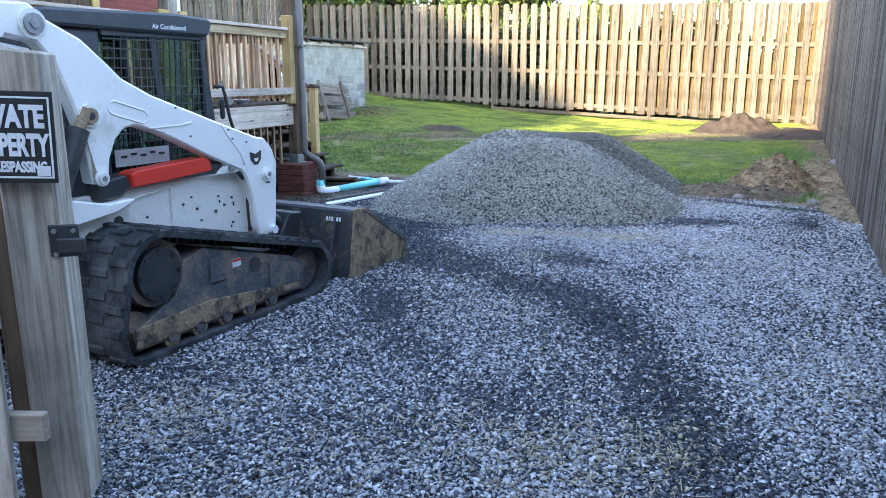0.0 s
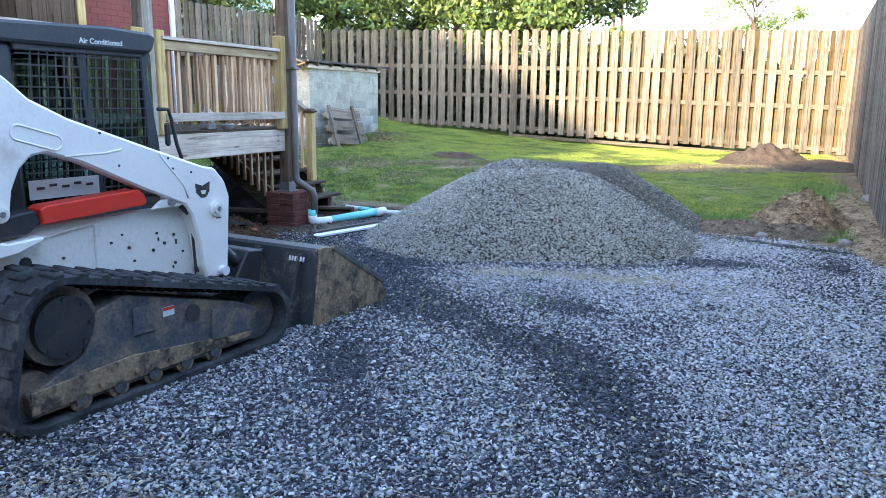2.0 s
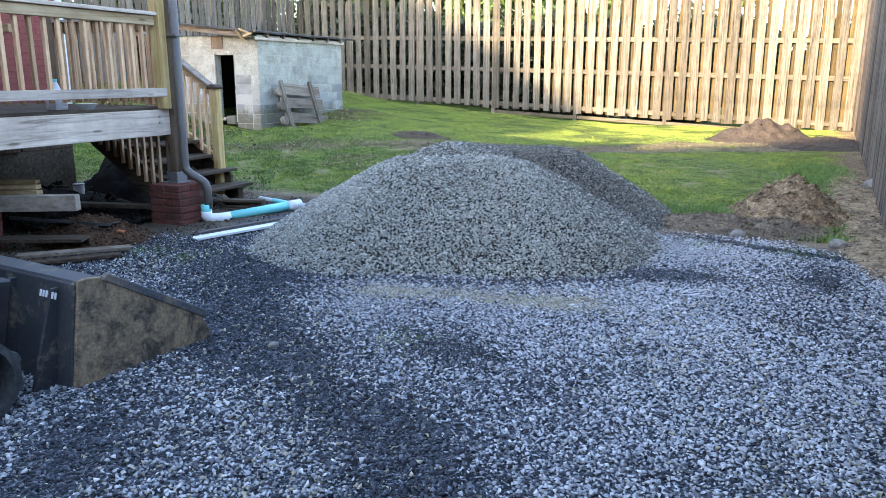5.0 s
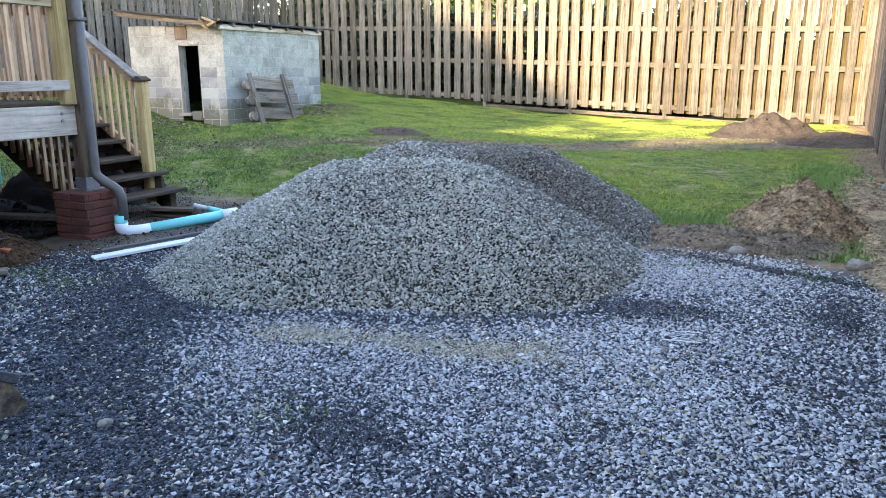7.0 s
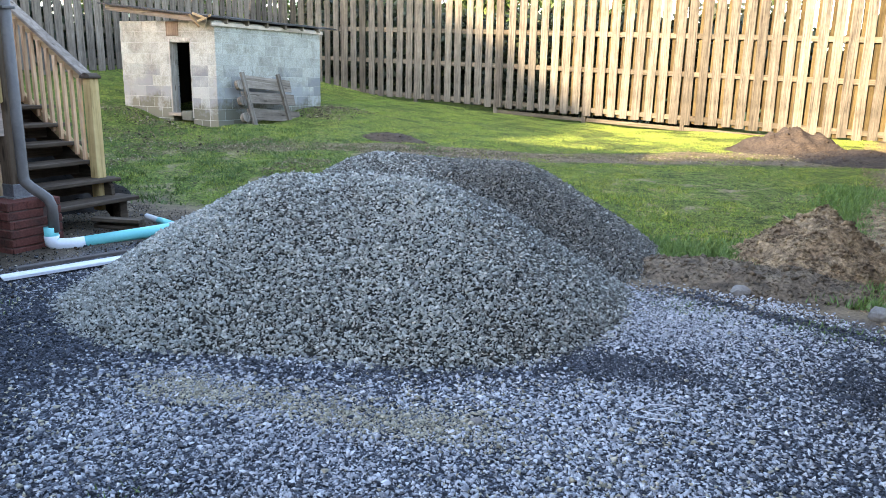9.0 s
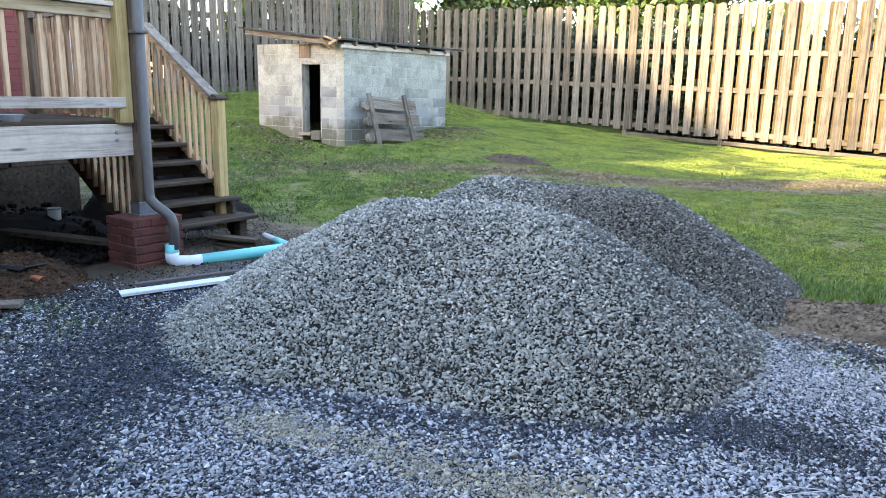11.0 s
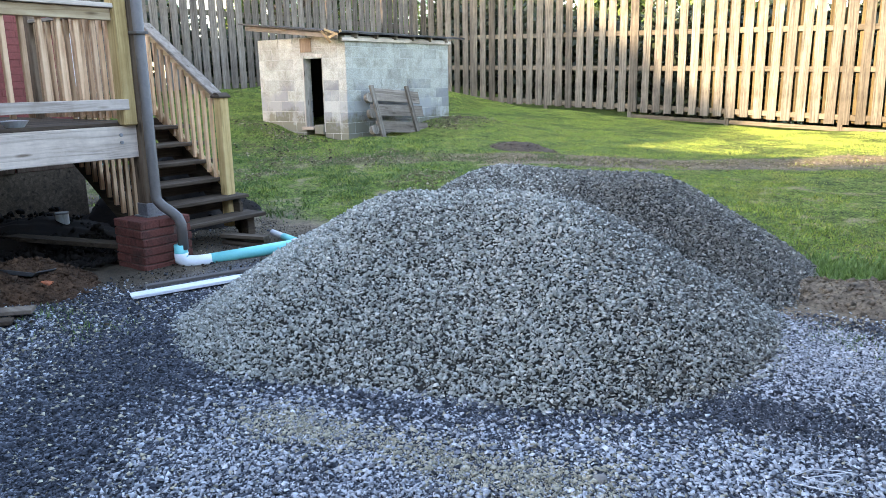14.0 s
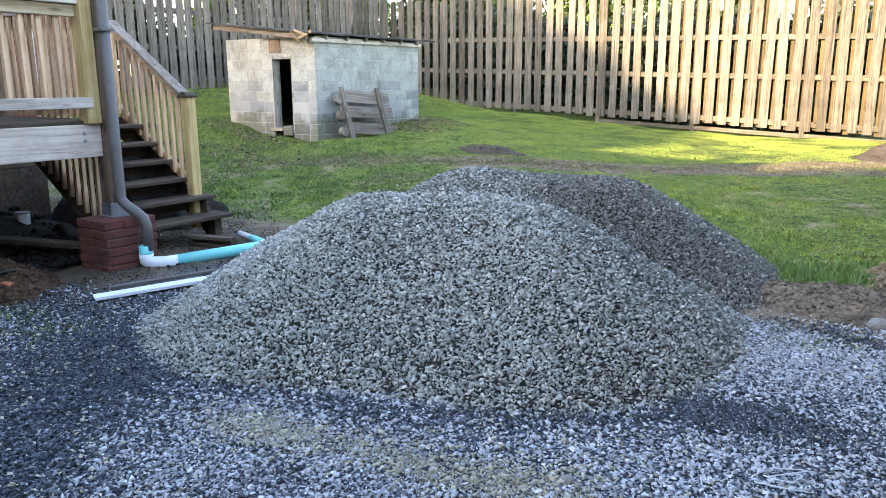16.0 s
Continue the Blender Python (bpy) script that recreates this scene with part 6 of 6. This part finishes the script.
blades("sprouts", cx_, cy_, rng.uniform(0.015, 0.05, k), rng.uniform(0.006, 0.015, k), M_WEED, "sparse sprouts growing in the gravel", "weeds")
# dry straw on the gravel
k = 900
sx_ = rng.choice([-2.2, -0.45, -0.1, -1.0, 0.9, -2.0], k) + rng.normal(0, 0.22, k)
sy_ = np.where(sx_ < -1.6, 1.75, np.where(sx_ < 0.3, 2.0, 3.2)) + rng.normal(0, 0.25, k)
a_ = rng.uniform(0, 6.28, k)
ln = rng.uniform(0.02, 0.09, k)
b0 = np.column_stack([sx_, sy_, ground_z(sx_, sy_) + 0.014])
d_ = np.column_stack([np.cos(a_) * ln, np.sin(a_) * ln, rng.uniform(0, 0.012, k)])
n_ = np.column_stack([-np.sin(a_), np.cos(a_), np.zeros(k)]) * 0.0022
vq = np.stack([b0 - n_, b0 + n_, b0 + d_ + n_, b0 + d_ - n_], 1).reshape(-1, 3)
tagged(new("straw", raw_mesh("straw", vq, np.arange(k)[:, None] * 4 + np.arange(4), M_STRAW)), "dry straw scattered on the gravel", "straw", kind="stuff")

# a tangle of pale cord on the gravel
cp = [(0.16 * math.sin(i * 0.9) * (0.4 + 0.05 * i), 0.14 * math.cos(i * 0.7) * (0.3 + 0.06 * i), 0.012 + 0.008 * (i % 3)) for i in range(16)]
solo("cord", tube(cp, 0.0022, 6), M_PVC, "thin white cord tangled on the gravel", "cord", Matrix.Translation((0.2, 7.05, 0.016)) @ Matrix.Diagonal((0.7, 0.8, 1, 1)))


# ---- beyond the fence ----
M_LEAF = stones("leaves", ((0.035, 0.07, 0.018), (0.06, 0.11, 0.025), (0.1, 0.16, 0.035), (0.15, 0.2, 0.05)), (0.12, 0.15, 0.04), 0.55)
M_BARK = grime("bark", (0.13, 0.1, 0.075), (0.07, 0.055, 0.045), 0.9, scale=6, grain=0.3)


def leaf_mesh(centres, radii, per, leaf, squash=0.8):
    """Leaves scattered in clumps round the limb ends."""
    out = []
    for c, r in zip(centres, radii):
        d = rng.normal(0, 1, (per, 3))
        d /= np.linalg.norm(d, axis=1)[:, None]
        out.append(np.array(c) + d * r * (rng.random((per, 1)) ** 0.45) * np.array([1, 1, squash]))
    p = np.concatenate(out)
    k3 = len(p)
    u = rng.normal(0, 1, (k3, 3))
    u /= np.linalg.norm(u, axis=1)[:, None]
    w = np.cross(u, rng.normal(0, 1, (k3, 3)))
    w /= np.linalg.norm(w, axis=1)[:, None]
    s = leaf * rng.uniform(0.6, 1.3, (k3, 1))
    v4 = np.stack([p - u * s, p + w * s * 0.45, p + u * s, p - w * s * 0.45], 1).reshape(-1, 3)
    return raw_mesh("crown", v4, np.arange(k3)[:, None] * 4 + np.arange(4), M_LEAF)


def tree(label, at, height, spread, clumps, per, leaf, bare=0.35, lean=0.0):
    t = thing("tree", label, "tree", at, 0, "trees beyond the fence")
    trunk = tube([(0, 0, -0.2), (lean * 0.3, 0, height * 0.3), (lean, 0, height * 0.7)], height * 0.022, 10)
    cs, rs = [], []
    rr = random.Random(int(abs(at[0] * 31 + at[1] * 7)))
    for i in range(clumps):
        a, q = rr.uniform(0, 6.28), rr.random()
        z = height * (bare + (1 - bare) * rr.random())
        reach = spread * math.sqrt(q) * (1.05 - abs((z / height - bare) / (1 - bare) - 0.45))
        c = (lean + reach * math.cos(a), reach * math.sin(a), z)
        cs.append(c)
        rs.append(spread * rr.uniform(0.16, 0.34))
        trunk = rod((lean * z / height, 0, max(height * 0.2, z - spread * 0.5)), c, height * 0.006, 5, height * 0.002, trunk)
    part("trunk", trunk, M_BARK, t)
    part("crown", leaf_mesh(cs, rs, per, leaf), M_LEAF, t, "leafy green crown")


tree("broad leafy green tree behind the far fence", (-9.0, 33, 0.5), 8.2, 4.2, 60, 420, 0.16, 0.12)
tree("broad leafy green tree behind the far fence", (-14.0, 35, 0.5), 8.8, 4.5, 60, 420, 0.16, 0.12)
tree("bushy green tree behind the far fence", (-19.5, 33, 0.5), 7.5, 4.0, 50, 380, 0.16, 0.1)
tree("tall dark green tree behind the shed fence", (-24, 28, 1.0), 11, 4.5, 55, 380, 0.16, 0.2)
tree("tall dark green tree behind the shed fence", (-29, 22, 1.0), 12, 4.5, 50, 360, 0.18, 0.2)
tree("thin pine tree beyond the far fence", (-0.75, 48, 0), 8.8, 3.0, 16, 260, 0.11, 0.62)
tree("small green tree beyond the far fence", (6.8, 46, 0), 7.4, 2.2, 14, 260, 0.12, 0.5)
tree("low leafy tree beyond the grey fence", (8.5, 36, 0), 6.2, 2.5, 20, 300, 0.14, 0.3)
# hedge that closes the gaps between the boards
hc = [(-25 + i * 0.62, 26.2 + rng.uniform(0, 0.6), rng.uniform(0.6, 2.3) + 0.4) for i in range(32)] + [(-16.6 - rng.uniform(0, 0.8), 9 + i * 0.55, rng.uniform(1.6, 3.0)) for i in range(28)]
hc += [(-15.5 + i * 0.16, 26.0 + rng.uniform(0, 1.2), rng.uniform(0.3, 2.9)) for i in range(128)]
hc += [(rng.uniform(-16.5, -11.5), 26.3 + rng.uniform(0, 1.5), rng.uniform(2.2, 3.6)) for i in range(26)]
hd = leaf_mesh(hc, [0.8] * len(hc), 430, 0.15, 1.15)
hd.materials.clear()
hd.materials.append(stones("hedge_leaves", ((0.012, 0.02, 0.009), (0.025, 0.04, 0.014), (0.045, 0.06, 0.02), (0.02, 0.022, 0.012)), (0.03, 0.035, 0.015), 0.6))
tagged(new("hedge", hd), "dark leafy hedge behind the fence boards", "hedge", kind="stuff")

lamp = thing("street_lamp", "grey street lamp with a glass lantern", "street lamp", (3.05, 36, 0))
part("pole", rod((0, 0, 0), (0, 0, 5.3), 0.06, 10), M_SPOUT, lamp)
part("lantern", rod((0, 0, 5.3), (0, 0, 5.95), 0.17, 8, 0.3), M_PVC, lamp, "pale glass lantern")
part("lantern_cap", rod((0, 0, 5.95), (0, 0, 6.2), 0.33, 8, 0.05), M_SPOUT, lamp)
pole = thing("utility_pole", "thin utility poles beyond the far fence", "utility pole", (-11.1, 60, 0))
part("pole", rod((0, 0, 0), (0, 0, 12), 0.12, 8), M_BARK, pole)
part("pole", rod((0.6, 0, 0), (0.6, 0, 12), 0.1, 8), M_BARK, pole)
th = thing("teal_house", "pale green house with white trim beyond the fence", "house", (-29.5, 31, 0.8), 12)
part("wall", box(-4, 4, 0, 6, 0, 7.0), grime("pale_green_siding", (0.5, 0.63, 0.58), (0.4, 0.5, 0.46), 0.7), th)
part("roof", prism([(-4.6, 6.9), (4.6, 6.9), (0, 9.5)], -0.5, 6.5, "y"), M_ROOFING, th)
for x in (-2.4, -0.4, 1.6):
    wdw = part("window", box(x, x + 1.3, -0.06, 0.02, 3.6, 6.2, 0.02), M_PVC, th, "white window frame")
    part("pane", box(x + 0.12, x + 1.18, -0.075, -0.05, 3.75, 4.85), M_CAB, wdw)
    part("pane", box(x + 0.12, x + 1.18, -0.075, -0.05, 4.95, 6.05), M_CAB, wdw)

# unseen tall tree added across the lane behind, to shade the far fence
bt = thing("tree", "unseen tree added behind the gate to shade the far fence", "tree", (-24, -22, 0), 0, "trees beyond the fence")
part("trunk", rod((0, 0, 0), (0, 0, 13), 0.5, 12, 0.25), M_BARK, bt)
cc, cr = [], []
# crown outline, set by the shadow it must cast on fence and lawn
edge = [(-36.0, 6.5), (-19.5, 8.6), (-16.6, 9.75), (-15.3, 10.1), (-14.2, 10.45), (-13.8, 10.85), (-15.7, 12.3), (-20.8, 15.65), (-27.0, 19.5), (-36.0, 21.0)]


def inside(x, z):
    hit = False
    for (x0, z0), (x1, z1) in zip(edge, edge[1:] + edge[:1]):
        if (z0 > z) != (z1 > z) and x < x0 + (z - z0) * (x1 - x0) / (z1 - z0):
            hit = not hit
    return hit


while len(cc) < 1150:
    x, z = rng.uniform(-34, -13), rng.uniform(7, 20)
    if inside(x + 0.35, z) and inside(x, z - 0.3) and inside(x + 0.22, z + 0.32):
        cc.append((x + 24, rng.uniform(-1.2, 1.2), z))
        cr.append(0.6)
part("crown", leaf_mesh(cc, cr, 120, 0.3, 1.0), M_LEAF, bt)
